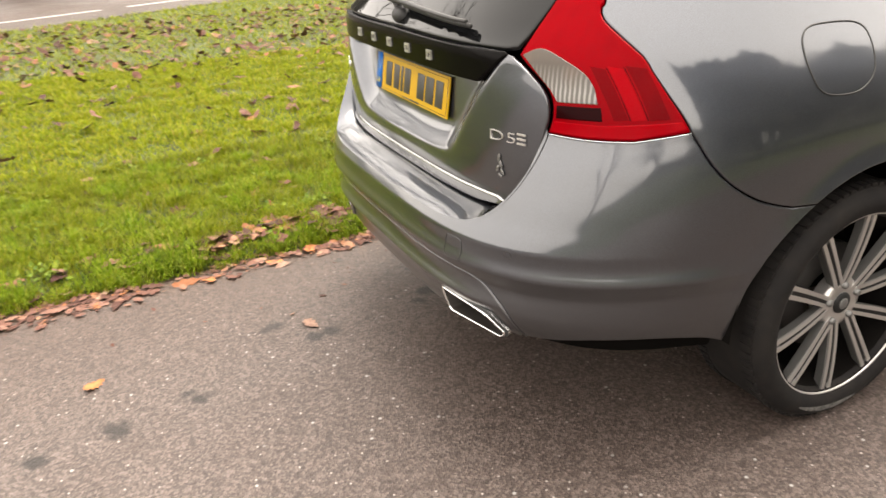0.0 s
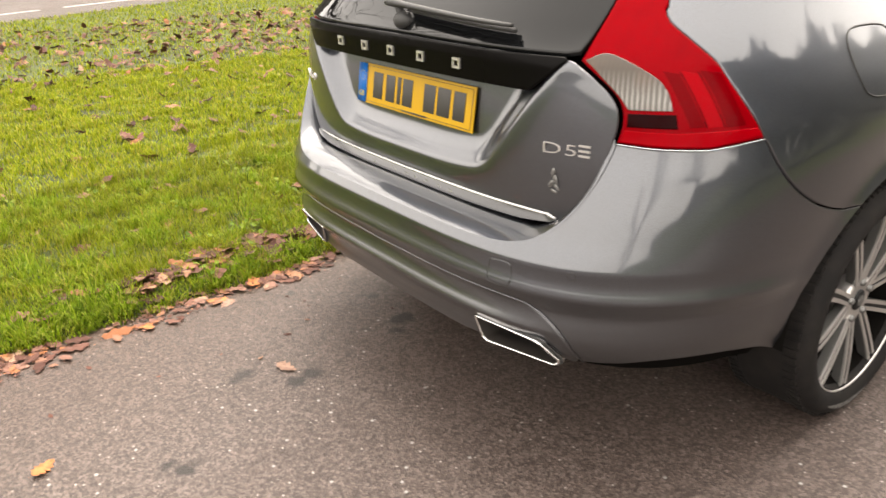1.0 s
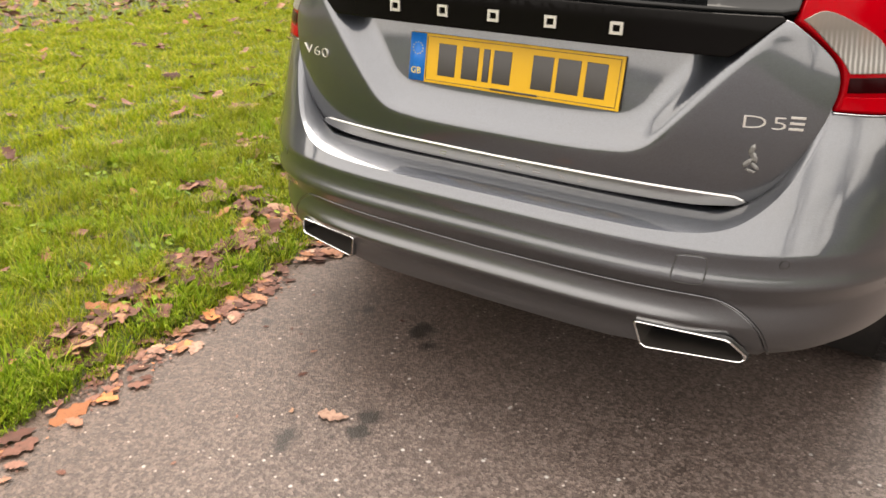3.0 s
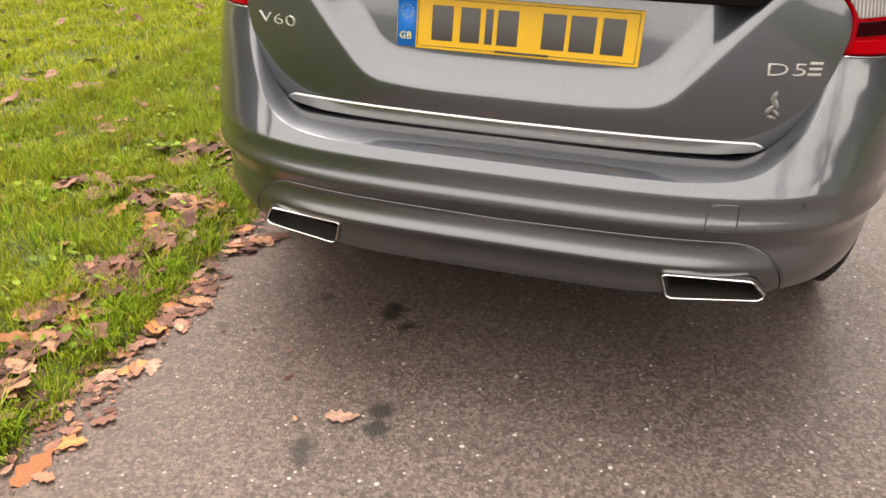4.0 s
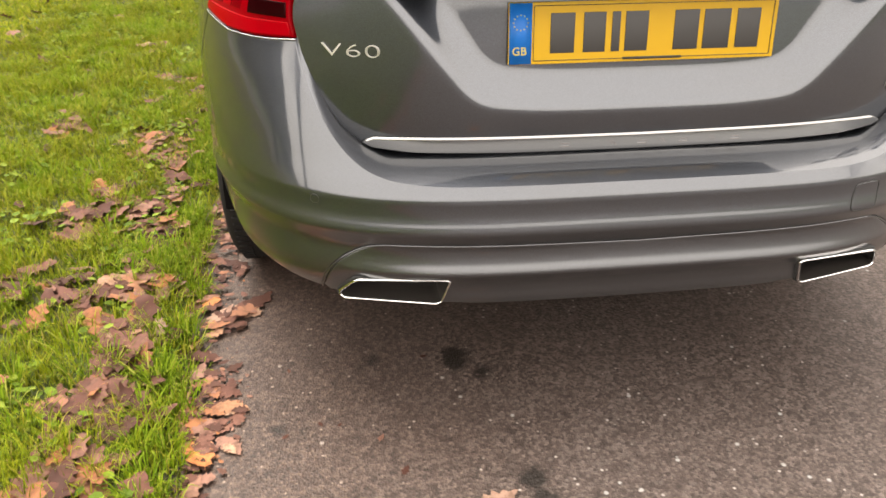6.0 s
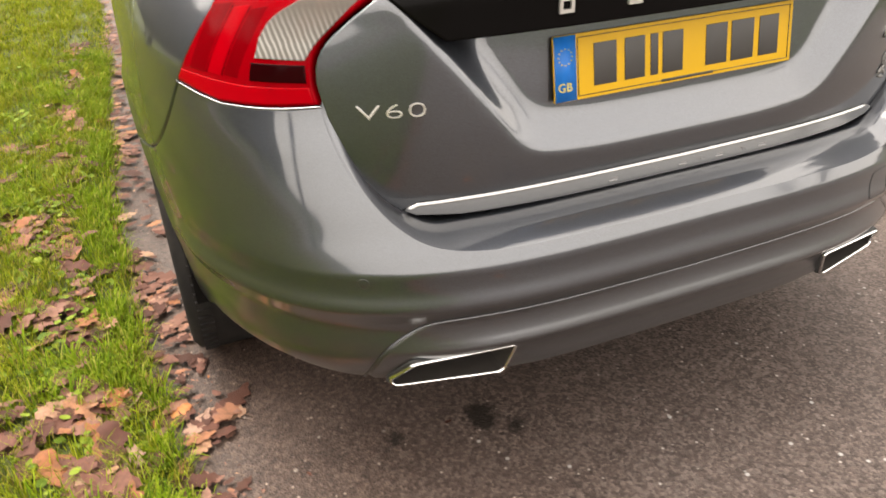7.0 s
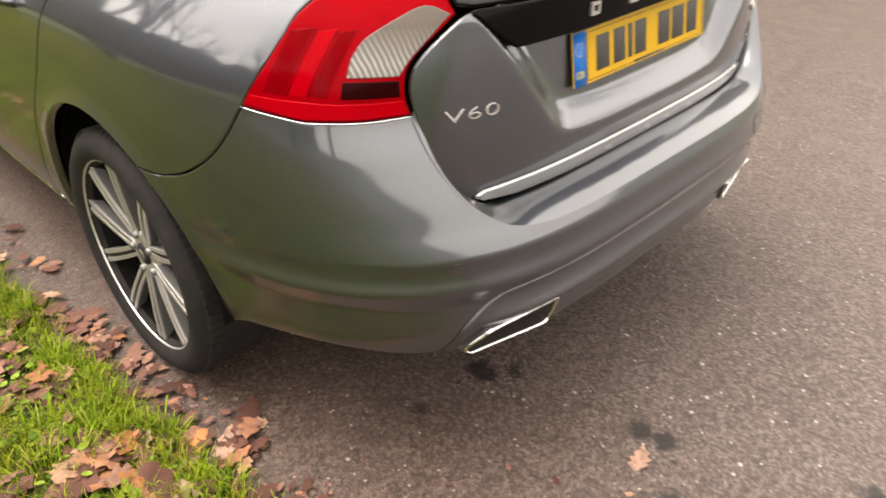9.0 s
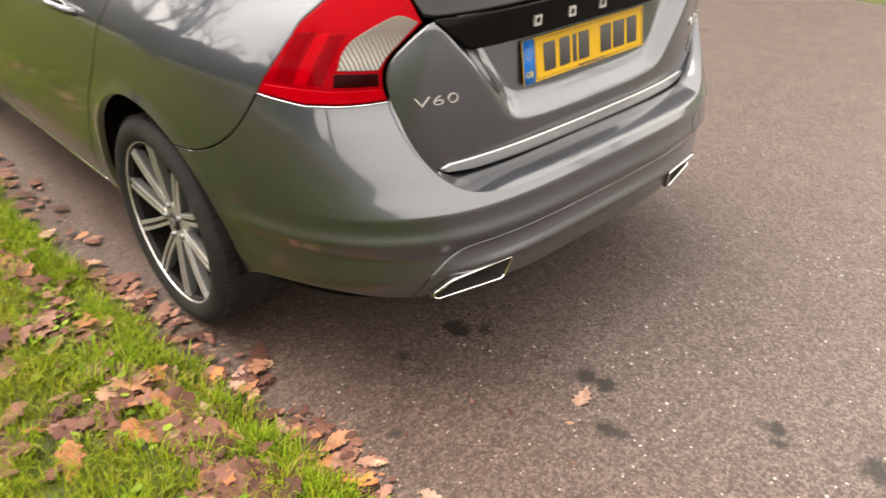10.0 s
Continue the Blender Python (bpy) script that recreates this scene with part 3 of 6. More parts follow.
def lettering(name, text, size, place, parent, mat, depth=0.0018, squash=1.0, tilt=0.0, turn=0.0, stretch=1.0, thin=0.0):
    cu = bpy.data.curves.new(name, "FONT")
    cu.body, cu.size, cu.extrude, cu.bevel_depth, cu.resolution_u = text, size, depth, 0.0004, 3
    cu.space_character = 1.06
    cu.offset = thin
    tmp = bpy.data.objects.new(name, cu)
    scene.collection.objects.link(tmp)
    me = bpy.data.meshes.new_from_object(tmp.evaluated_get(bpy.context.evaluated_depsgraph_get()))
    bpy.data.objects.remove(tmp)
    me.name = name
    me.transform(pose(*place, 90 + tilt, 0, turn) @ Matrix.Diagonal((stretch, squash, 1, 1)))
    return add_object(name, me, mat, parent)


q = GATE_PLAIN.point(*gx(-0.604, 0.848))
r = GATE_PLAIN.point(*gx(-0.490, 0.848))
turn = math.degrees(math.atan2(r[1] - q[1], r[0] - q[0]))
lettering("model_badge", "V60", 0.047, (q[0], q[1] - 0.003, 0.8395), gate, ALLOY, squash=0.74, turn=turn, stretch=1.48, thin=-0.0013)
q = GATE_PLAIN.point(*gx(0.500, 0.83))
r = GATE_PLAIN.point(*gx(0.600, 0.83))
turn = math.degrees(math.atan2(r[1] - q[1], r[0] - q[0]))
lettering("engine_badge", "D5", 0.047, (q[0], q[1] - 0.003, 0.826), gate, ALLOY, squash=0.76, turn=turn, stretch=1.48, thin=-0.0013)
for dz in (0.002, 0.013, 0.024):
    p = GATE_PLAIN.point(*gx(0.597, 0.83))
    bm = box(bmesh.new(), -0.013, 0.013, -0.0025, 0.001, -0.0022, 0.0022, 0.0005)
    bm.transform(pose(p[0], p[1] - 0.002, 0.827 + dz, 0, 0, turn))
    part("badge_bar", bm, ALLOY, gate, smooth=False)

# --- number plate, with the registration as plain bars
plate = part("number_plate", box(bmesh.new(), -0.26, 0.26, -0.002, 0.002, -0.0555, 0.0555, 0.0015), PLATE_YELLOW, gate, "yellow plate with dark bars and a blue end band", smooth=False)
plate.matrix_local = pose(0, 0.0795, 0.872, -8.5, 0, 0)
part("blue_band", box(bmesh.new(), -0.2585, -0.2165, -0.0033, 0.001, -0.0545, 0.0545), PLATE_BLUE, plate)
for k, w in ((-0.158, 0.046), (-0.097, 0.042), (-0.056, 0.016), (-0.016, 0.044), (0.081, 0.048), (0.141, 0.052), (0.203, 0.046)):
    part("plate_bar", box(bmesh.new(), k - w / 2, k + w / 2, -0.0034, 0.0, -0.036, 0.036, 0.0006), PLATE_BLACK, plate)
bm = bmesh.new()
for x0, x1, z0, z1 in ((-0.212, 0.252, 0.0485, 0.0497), (-0.212, 0.252, -0.0497, -0.0485), (-0.213, -0.2118, -0.0485, 0.0485), (0.2510, 0.2522, -0.0485, 0.0485)):
    box(bm, x0, x1, -0.0030, -0.001, z0, z1)
part("border_line", bm, PLATE_BLACK, plate)
part("dealer_print", box(bmesh.new(), -0.04, 0.075, -0.0034, -0.001, -0.0515, -0.0470), PLATE_BLACK, plate)
bm = bmesh.new()
for k in range(12):
    t = k * math.pi / 6
    x, z = -0.2375 + 0.0135 * math.cos(t), 0.020 + 0.0135 * math.sin(t)
    box(bm, x - 0.0013, x + 0.0013, -0.0040, -0.002, z - 0.0013, z + 0.0013)
part("star_ring", bm, PLATE_STAR, plate)
lettering("country_letters", "GB", 0.021, (-0.2535, -0.0036, -0.038), plate, PLATE_STAR, depth=0.0004)

# small metal emblem below the engine badge, a plain leaf-like shape
p = GATE_PLAIN.point(*gx(0.533, 0.765))
bm = bmesh.new()
for dx, dz, sx, sz, turn in ((-0.002, 0.019, 0.006, 0.013, 15), (0.003, 0.004, 0.007, 0.014, -30), (-0.006, -0.008, 0.006, 0.013, 35), (0.007, -0.014, 0.005, 0.012, -55), (0.001, -0.024, 0.011, 0.004, 10)):
    s = bmesh.ops.create_icosphere(bm, subdivisions=1, radius=1.0)
    bmesh.ops.transform(bm, verts=s["verts"], matrix=Matrix.Translation((p[0] + dx, p[1] - 0.002 + 0.35 * dx, p[2] + dz)) @ Matrix.Rotation(radians(turn), 4, "Y") @ Matrix.Diagonal((sx, 0.003, sz, 1)))
part("emblem", bm, ALLOY_SIDE, gate, "small silvery emblem", smooth=False)

# --- rear lamps
def lamp(side):
    m = np.array((side, 1))
    loop = [np.array(p) for p in lamp_bottom[:-1]] + [np.array(p) for p in lamp_out[:-1]] + list(reversed([np.array(p) for p in lamp_up_in])) + list(reversed([np.array(p) for p in lamp_in]))
    body = panel("rear_lamp", [p * m for p in loop], BODY, LENS_RED, car, "tall red tail lamp with a clear reversing section", off=0.004, grid=0.014, zgrid=0.012, edge=0.004, depth=0.03)
    loop = through_points([bx(0.566, 1.022), bx(0.597, 1.036), bx(0.645, 1.018), bx(0.690, 0.990), bx(0.713, 0.960)], 0.01) + straight([bx(0.725, 0.930), bx(0.660, 0.931)], 0.01) + through_points([bx(0.656, 0.936), bx(0.640, 0.957), bx(0.608, 0.988)], 0.01)
    panel("clear_lens", [np.array(p) * m for p in loop], BODY, LENS_CLEAR, body, "clear ribbed reversing lamp lens", off=0.0062, gap=0.0, edge=0.002, depth=0.004, grid=0.01)
    loop = straight([bx(0.662, 0.897), bx(0.738, 0.895), bx(0.731, 0.923), bx(0.660, 0.924)], 0.01)
    panel("dark_lens", [np.array(p) * m for p in loop], BODY, LENS_DARK, body, "dark red fog lamp segment", off=0.0062, gap=0.0, edge=0.002, depth=0.004, grid=0.01)
    loop = straight([bx(0.656, 0.866), bx(0.72, 0.860), bx(0.785, 0.858), by(0.364, 0.876), by(0.354, 0.892), bx(0.742, 0.886), bx(0.660, 0.890)], 0.01)
    panel("reflector", [np.array(p) * m for p in loop], BODY, LENS_BRIGHT, body, "bright red reflector band", off=0.0060, gap=0.0, edge=0.002, depth=0.004, grid=0.01)
    # upright bands behind the outer lens
    a0, a1 = bx(0.738, 0.93)[0], by(0.342, 0.93)[0]
    for u0, u1, mat, lab in ((0.06, 0.29, LENS_BAND, "deep red band"), (0.295, 0.325, LENS_LINE, "dark red dividing line"), (0.33, 0.56, LENS_BRIGHT, "ribbed bright red light strip"), (0.565, 0.595, LENS_LINE, "dark red dividing line"), (0.60, 0.92, LENS_BAND, "deep red band")):
        e0, e1 = a0 + (a1 - a0) * u0, a0 + (a1 - a0) * u1
        loop = straight([(e0, 0.896), (e1, 0.898), (e1 - 0.030, 1.000), (e0 - 0.032, 1.006)], 0.01)
        panel("light_band", [np.array(p) * m for p in loop], BODY, mat, body, lab, off=0.0046, gap=0.0, edge=0.0015, depth=0.002, grid=0.01)
    # thin bright seal under the lamp
    bm = bmesh.new()
    pts = [BODY.point(a * side, z - 0.0015) + BODY.normal(a * side, z) * 0.003 for a, z in lamp_bottom]
    part("lamp_seal", tube(bm, pts, 0.0018, 6), SATIN, body)


lamp(1)
lamp(-1)

# --- flanks
door_edge = [(1.05, 0.985), (1.10, 0.90), (1.17, 0.77), (1.29, 0.63), (1.40, 0.48), (1.46, 0.36), (1.47, 0.255)]
BELT = 1.135


def flank(side):
    m = np.array((side, 1))
    S = lambda pts: [np.array(p) * m for p in pts]
    # rear quarter with the wheel arch, up to the window
    loop = list(reversed(seam)) + [np.array(p) for p in lamp_out[1:]]
    loop += straight([by(0.43, 1.38), by(0.60, 1.40), by(0.50, 1.22), by(0.48, 1.16), by(0.58, BELT), by(1.03, BELT - 0.01)], 0.015)[1:]
    loop += through_points([by(1.03, BELT - 0.01)] + [by(y, z) for y, z in door_edge], 0.015)[1:]
    loop += straight([by(1.47, 0.255), by(1.292, 0.26)], 0.015)[1:]
    loop += list(reversed(arch(AXLE_REAR, A_MEET, 192)))
    panel("rear_quarter", S(loop), BODY, PAINT, car, "grey rear quarter panel with flared wheel arch", grid=0.018, zgrid=0.014, edge=0.0035, depth=0.02)
    # doors
    d2 = [(2.38, BELT - 0.04), (2.36, 0.9), (2.33, 0.6), (2.33, 0.255)]
    loop = through_points([by(1.03, BELT - 0.01)] + [by(y, z) for y, z in door_edge], 0.015) + straight([by(y, z) for y, z in reversed(d2)], 0.02)
    rear_door = panel("rear_door", S(loop), BODY, PAINT, car, "closed grey rear door", grid=0.03, zgrid=0.02)
    d3 = [(3.27, BELT - 0.09), (3.26, 0.8), (3.22, 0.5), (3.18, 0.255)]
    front = lambda y, z: (A_SIDE + y - Y_SIDE, z)
    loop = straight([by(y, z) for y, z in d2], 0.02) + straight([front(y, z) for y, z in reversed(d3)], 0.02)
    front_door = panel("front_door", S(loop), BODY, PAINT, car, "closed grey front door", grid=0.03, zgrid=0.02)
    for d, y0 in ((rear_door, 1.26), (front_door, 2.24)):
        bm = bmesh.new()
        a0, a1 = A_SIDE + y0 - Y_SIDE, A_SIDE + y0 + 0.21 - Y_SIDE
        pts = []
        for k in range(11):
            u = k / 10
            p = BODY.point(side * (a0 + (a1 - a0) * u), 0.905)
            p = p + BODY.normal(side * (a0 + (a1 - a0) * u), 0.905) * (0.040 * math.sin(math.pi * u) ** 0.4 - 0.004)
            pts.append(p)
        part("door_handle", tube(bm, pts, 0.011, 8, flat=1.2), PAINT, d, "grey pull handle")
        bm = bmesh.new()
        s = bmesh.ops.create_uvsphere(bm, u_segments=20, v_segments=10, radius=1)
        c = BODY.point(side * (a0 + a1) / 2, 0.90)
        bmesh.ops.transform(bm, verts=s["verts"], matrix=Matrix.Translation(c) @ Matrix.Diagonal((0.004, 0.045, 0.026, 1)))
        part("handle_cup", bm, SATIN, d)
    # chrome strip along the sill
    for y0, y1, z0, z1, dz in ((1.49, 3.16, 0.262, 0.262, 0.012), (1.335, 1.44, 0.285, 0.268, 0.010)):
        loop = straight([front(y0, z0), front(y1, z1), front(y1, z1 + dz), front(y0, z0 + dz)], 0.03)
        panel("sill_trim", S(loop), BODY, CHROME, car, "thin chrome strip along the sill", off=0.006, gap=0.0, edge=0.002, depth=0.01, grid=0.05, zgrid=0.006)
    loop = straight([by(1.30, 0.20), front(3.20, 0.20), front(3.20, 0.255), by(1.30, 0.255)], 0.03)
    panel("sill", S(loop), BODY, PAINT, car, "grey painted sill", grid=0.04, zgrid=0.02)
    # front wing
    loop = straight([front(y, z) for y, z in d3], 0.02)
    t0 = math.degrees(math.asin((0.255 - 0.345) / ARCH_R))
    for k in range(61):
        t = radians(t0 + (192 - t0) * k / 60)
        loop.append(np.array(front(AXLE_FRONT - ARCH_R * math.cos(t), 0.345 + ARCH_R * math.sin(t))))
    loop += straight([front(4.10, 0.255), front(4.62, 0.255), front(4.62, 0.98), front(3.27, BELT - 0.09)], 0.03)
    panel("front_wing", S(loop), BODY, PAINT, car, "grey front wing", grid=0.03, zgrid=0.02)
    # side windows and roof edge
    loop = straight([by(0.50, 1.172), by(0.59, BELT + 0.012), by(1.50, BELT - 0.01), front(3.05, BELT - 0.07), front(2.72, 1.37), by(0.72, 1.40)], 0.03)
    panel("side_window", S(loop), BODY, TINT, car, "dark tinted side window", off=-0.004, grid=0.04)
    bm = bmesh.new()
    pts = [BODY.point(side * a, z) + BODY.normal(side * a, z) * 0.002 for a, z in straight([by(0.50, 1.160), by(0.59, BELT), by(1.50, BELT - 0.022), front(3.0, BELT - 0.08)], 0.05)]
    part("window_trim", tube(bm, pts, 0.006, 6), SATIN, car, "satin metal strip below the window")


flank(1)
flank(-1)

# fuel flap on the right flank
loop = through_points([by(0.672, 0.960), by(0.690, 0.925), by(0.735, 0.912), by(0.800, 0.914), by(0.850, 0.940), by(0.872, 0.985), by(0.872, 1.030), by(0.845, 1.052), by(0.780, 1.058), by(0.710, 1.055), by(0.678, 1.035), by(0.668, 0.998)], 0.012, closed=True)
panel("fuel_flap", loop, BODY, PAINT, car, "round-cornered fuel filler flap", off=0.0012, gap=0.001, edge=0.0025, depth=0.004, grid=0.015)
bm = bmesh.new()
pts = [BODY.point(a, z) + BODY.normal(a, z) * 0.0004 for a, z in loop]
part("fuel_flap_gap", tube(bm, pts, 0.0022, 6, closed=True), MATT_BLACK, car)

# window, wiper, roof
half = [np.array(p) for p in straight([gx(0.0, 1.037), gx(0.535, 1.034)], 0.02)] + [np.array(p) for p in lamp_up_in[1:]] + [np.array(p) for p in straight([gx(0.52, 1.385), gx(0.0, 1.40)], 0.03)]
panel("rear_window", half + [p * np.array((-1, 1)) for p in reversed(half)], GATE_PLAIN, TINT, gate, "dark glossy rear window", off=0.002, grid=0.03)


def build_wiper():
    bm = bmesh.new()
    base = GATE_PLAIN.point(*gx(0.0, 1.062))
    blade = []
    for k in range(13):
        u = k / 12
        x = -0.06 + 0.46 * u
        z = 1.085 - 0.022 * u
        p = GATE_PLAIN.point(*gx(x, z)) + GATE_PLAIN.normal(*gx(x, z)) * 0.032
        blade.append(p)
    tube(bm, blade, [0.016 if k < 2 else 0.013 - 0.006 * k / 12 for k in range(13)], 8, flat=0.7)
    tube(bm, [p + np.array((0.0, 0.012, -0.012)) for p in blade[2:]], 0.006, 6)
    s = bmesh.ops.create_uvsphere(bm, u_segments=16, v_segments=10, radius=0.03)
    bmesh.ops.transform(bm, verts=s["verts"], matrix=Matrix.Translation(base) @ Matrix.Diagonal((1.2, 0.9, 0.8, 1)))
    tube(bm, [base, blade[1]], 0.011, 8)
    return bm


part("rear_wiper", build_wiper(), MATT_BLACK, gate, "black rear wiper at rest")


def build_roof():
    bm = bmesh.new()
    A = np.concatenate([np.linspace(-A_END, A_END, 121)[:-1]])
    rings = []
    for k in range(9):
        u = k / 8
        c = BODY.point(A, np.full(len(A), 1.40))
        spine = np.stack([0 * A, np.clip(c[:, 1], 0.9, 2.1), 0 * A], 1)
        P = c * (1 - u) + spine * u
        P[:, 2] = 1.40 + 0.082 * (1 - (1 - u) ** 2.2)
        rings.append([bm.verts.new(p) for p in P])
    for r, s in zip(rings[:-1], rings[1:]):
        for i in range(len(r)):
            j = (i + 1) % len(r)
            bm.faces.new((r[i], r[j], s[j], s[i]))
    bmesh.ops.remove_doubles(bm, verts=bm.verts, dist=1e-4)
    bmesh.ops.recalc_face_normals(bm, faces=bm.faces)
    return bm


part("roof", build_roof(), PAINT, car, "grey painted roof")

# front of the car: bonnet, windscreen, grille and bumper as patches of the same shell
fr = lambda y, z: (A_SIDE + y - Y_SIDE, z)
half = [np.array((a, z)) for a, z in straight([(A_END, 0.24), (fr(4.62, 0.24)[0], 0.24), (fr(4.62, 0.24)[0], 0.70), (A_END, 0.70)], 0.03)]
for nm, z0, z1, mat, lab in (("front_bumper", 0.24, 0.70, PAINT, "grey front bumper"), ("bonnet", 0.705, 0.985, PAINT, "grey bonnet"), ("windscreen", 0.99, 1.395, TINT, "dark windscreen")):
    bm = bmesh.new()
    s0 = fr(4.625 if z1 < 1 else 3.30, 0)[0]
    cols = np.linspace(s0, 2 * A_END - s0, 61)
    rows = np.linspace(z0, z1, 25)
    sa = np.where(cols > A_END, cols - 2 * A_END, cols)
    g = [[bm.verts.new(BODY.point(a, z)) for a in sa] for z in rows]
    for i in range(24):
        for j in range(60):
            bm.faces.new((g[i][j], g[i][j + 1], g[i + 1][j + 1], g[i + 1][j]))
    bmesh.ops.recalc_face_normals(bm, faces=bm.faces)
    part(nm, bm, mat, car, lab)

# parking sensors and towing-eye cover
for x in (0.636, -0.636):
    a, z = bx(x, 0.580)
    c, nn = BODY.point(a, z), BODY.normal(a, z)
    bm = bmesh.new()
    u = np.cross(nn, (0, 0, 1)); u /= np.linalg.norm(u)
    w = np.cross(u, nn)
    tube(bm, [c + nn * 0.0006 + 0.0095 * (u * math.cos(k * math.pi / 10) + w * math.sin(k * math.pi / 10)) for k in range(20)], 0.0008, 6, closed=True)
    part("sensor_gap", bm, MATT_BLACK, bumper)
    bm = bmesh.new()
    cap = [bm.verts.new(c + nn * 0.0012 + 0.0084 * (u * math.cos(k * math.pi / 10) + w * math.sin(k * math.pi / 10))) for k in range(20)]
    top = bm.verts.new(c + nn * 0.0020)
    for k in range(20):
        bm.faces.new((cap[k], cap[(k + 1) % 20], top))
    bmesh.ops.recalc_face_normals(bm, faces=bm.faces)
    part("parking_sensor", bm, PAINT, bumper, "round painted parking sensor")
loop = through_points([bx(0.448, 0.524), bx(0.492, 0.524), bx(0.502, 0.535), bx(0.502, 0.574), bx(0.492, 0.583), bx(0.452, 0.581), bx(0.444, 0.572), bx(0.440, 0.534)], 0.008, closed=True)
panel("towing_cover", loop, BODY, PAINT, bumper, "square towing-eye cover", off=0.0010, gap=0.001, edge=0.002, depth=0.003, grid=0.01)
bm = bmesh.new()
part("cover_gap", tube(bm, [BODY.point(a, z) + BODY.normal(a, z) * 0.0002 for a, z in loop], 0.0013, 6, closed=True), MATT_BLACK, bumper)


# near-black inner shell, added as shade behind the gaps; arch liners and floor pan
def build_inner():
    A, Z = np.linspace(-A_END, A_END, 321), np.linspace(0.24, 1.40, 59)
    AA, ZZ = np.meshgrid(A, Z)
    P = BODY.point(AA, ZZ) - BODY.normal(AA, ZZ) * 0.045
    G = GATE.point(AA, ZZ)
    near = (np.abs(AA) < 0.72) & (ZZ > 0.58)
    P[..., 1] = np.where(near, np.maximum(P[..., 1], G[..., 1] + 0.035), P[..., 1])
    out = np.zeros(AA.shape, bool)
    for c in (AXLE_REAR, AXLE_FRONT):
        out |= (np.hypot(P[..., 1] - c, ZZ - 0.345) < ARCH_R + 0.012) & (np.abs(P[..., 0]) > 0.5)
    idx = np.arange(AA.size).reshape(AA.shape)
    faces = [(int(idx[i, j]), int(idx[i, j + 1]), int(idx[i + 1, j + 1]), int(idx[i + 1, j])) for i in range(len(Z) - 1) for j in range(len(A) - 1)
             if not (out[i, j] and out[i + 1, j + 1] and out[i, j + 1] and out[i + 1, j])]
    me = bpy.data.meshes.new("inner_body")
    me.from_pydata(P.reshape(-1, 3).tolist(), [], faces)
    me.shade_smooth()
    return me


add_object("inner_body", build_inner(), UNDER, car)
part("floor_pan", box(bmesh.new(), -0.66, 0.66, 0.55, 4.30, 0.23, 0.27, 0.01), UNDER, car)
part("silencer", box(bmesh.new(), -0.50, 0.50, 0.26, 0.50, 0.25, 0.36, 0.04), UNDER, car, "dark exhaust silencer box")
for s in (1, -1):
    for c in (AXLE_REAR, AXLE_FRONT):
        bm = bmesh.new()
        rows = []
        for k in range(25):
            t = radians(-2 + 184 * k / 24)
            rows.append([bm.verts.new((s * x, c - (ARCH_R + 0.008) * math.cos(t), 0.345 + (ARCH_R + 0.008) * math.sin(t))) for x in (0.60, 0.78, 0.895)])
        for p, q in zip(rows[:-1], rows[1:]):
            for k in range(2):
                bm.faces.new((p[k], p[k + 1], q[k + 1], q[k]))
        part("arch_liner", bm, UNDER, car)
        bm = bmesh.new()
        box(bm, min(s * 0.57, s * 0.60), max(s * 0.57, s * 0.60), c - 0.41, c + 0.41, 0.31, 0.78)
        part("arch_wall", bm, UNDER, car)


# --- wheels
def dish(u):
    return 0.008 + 0.020 * (1 - u) ** 1.6


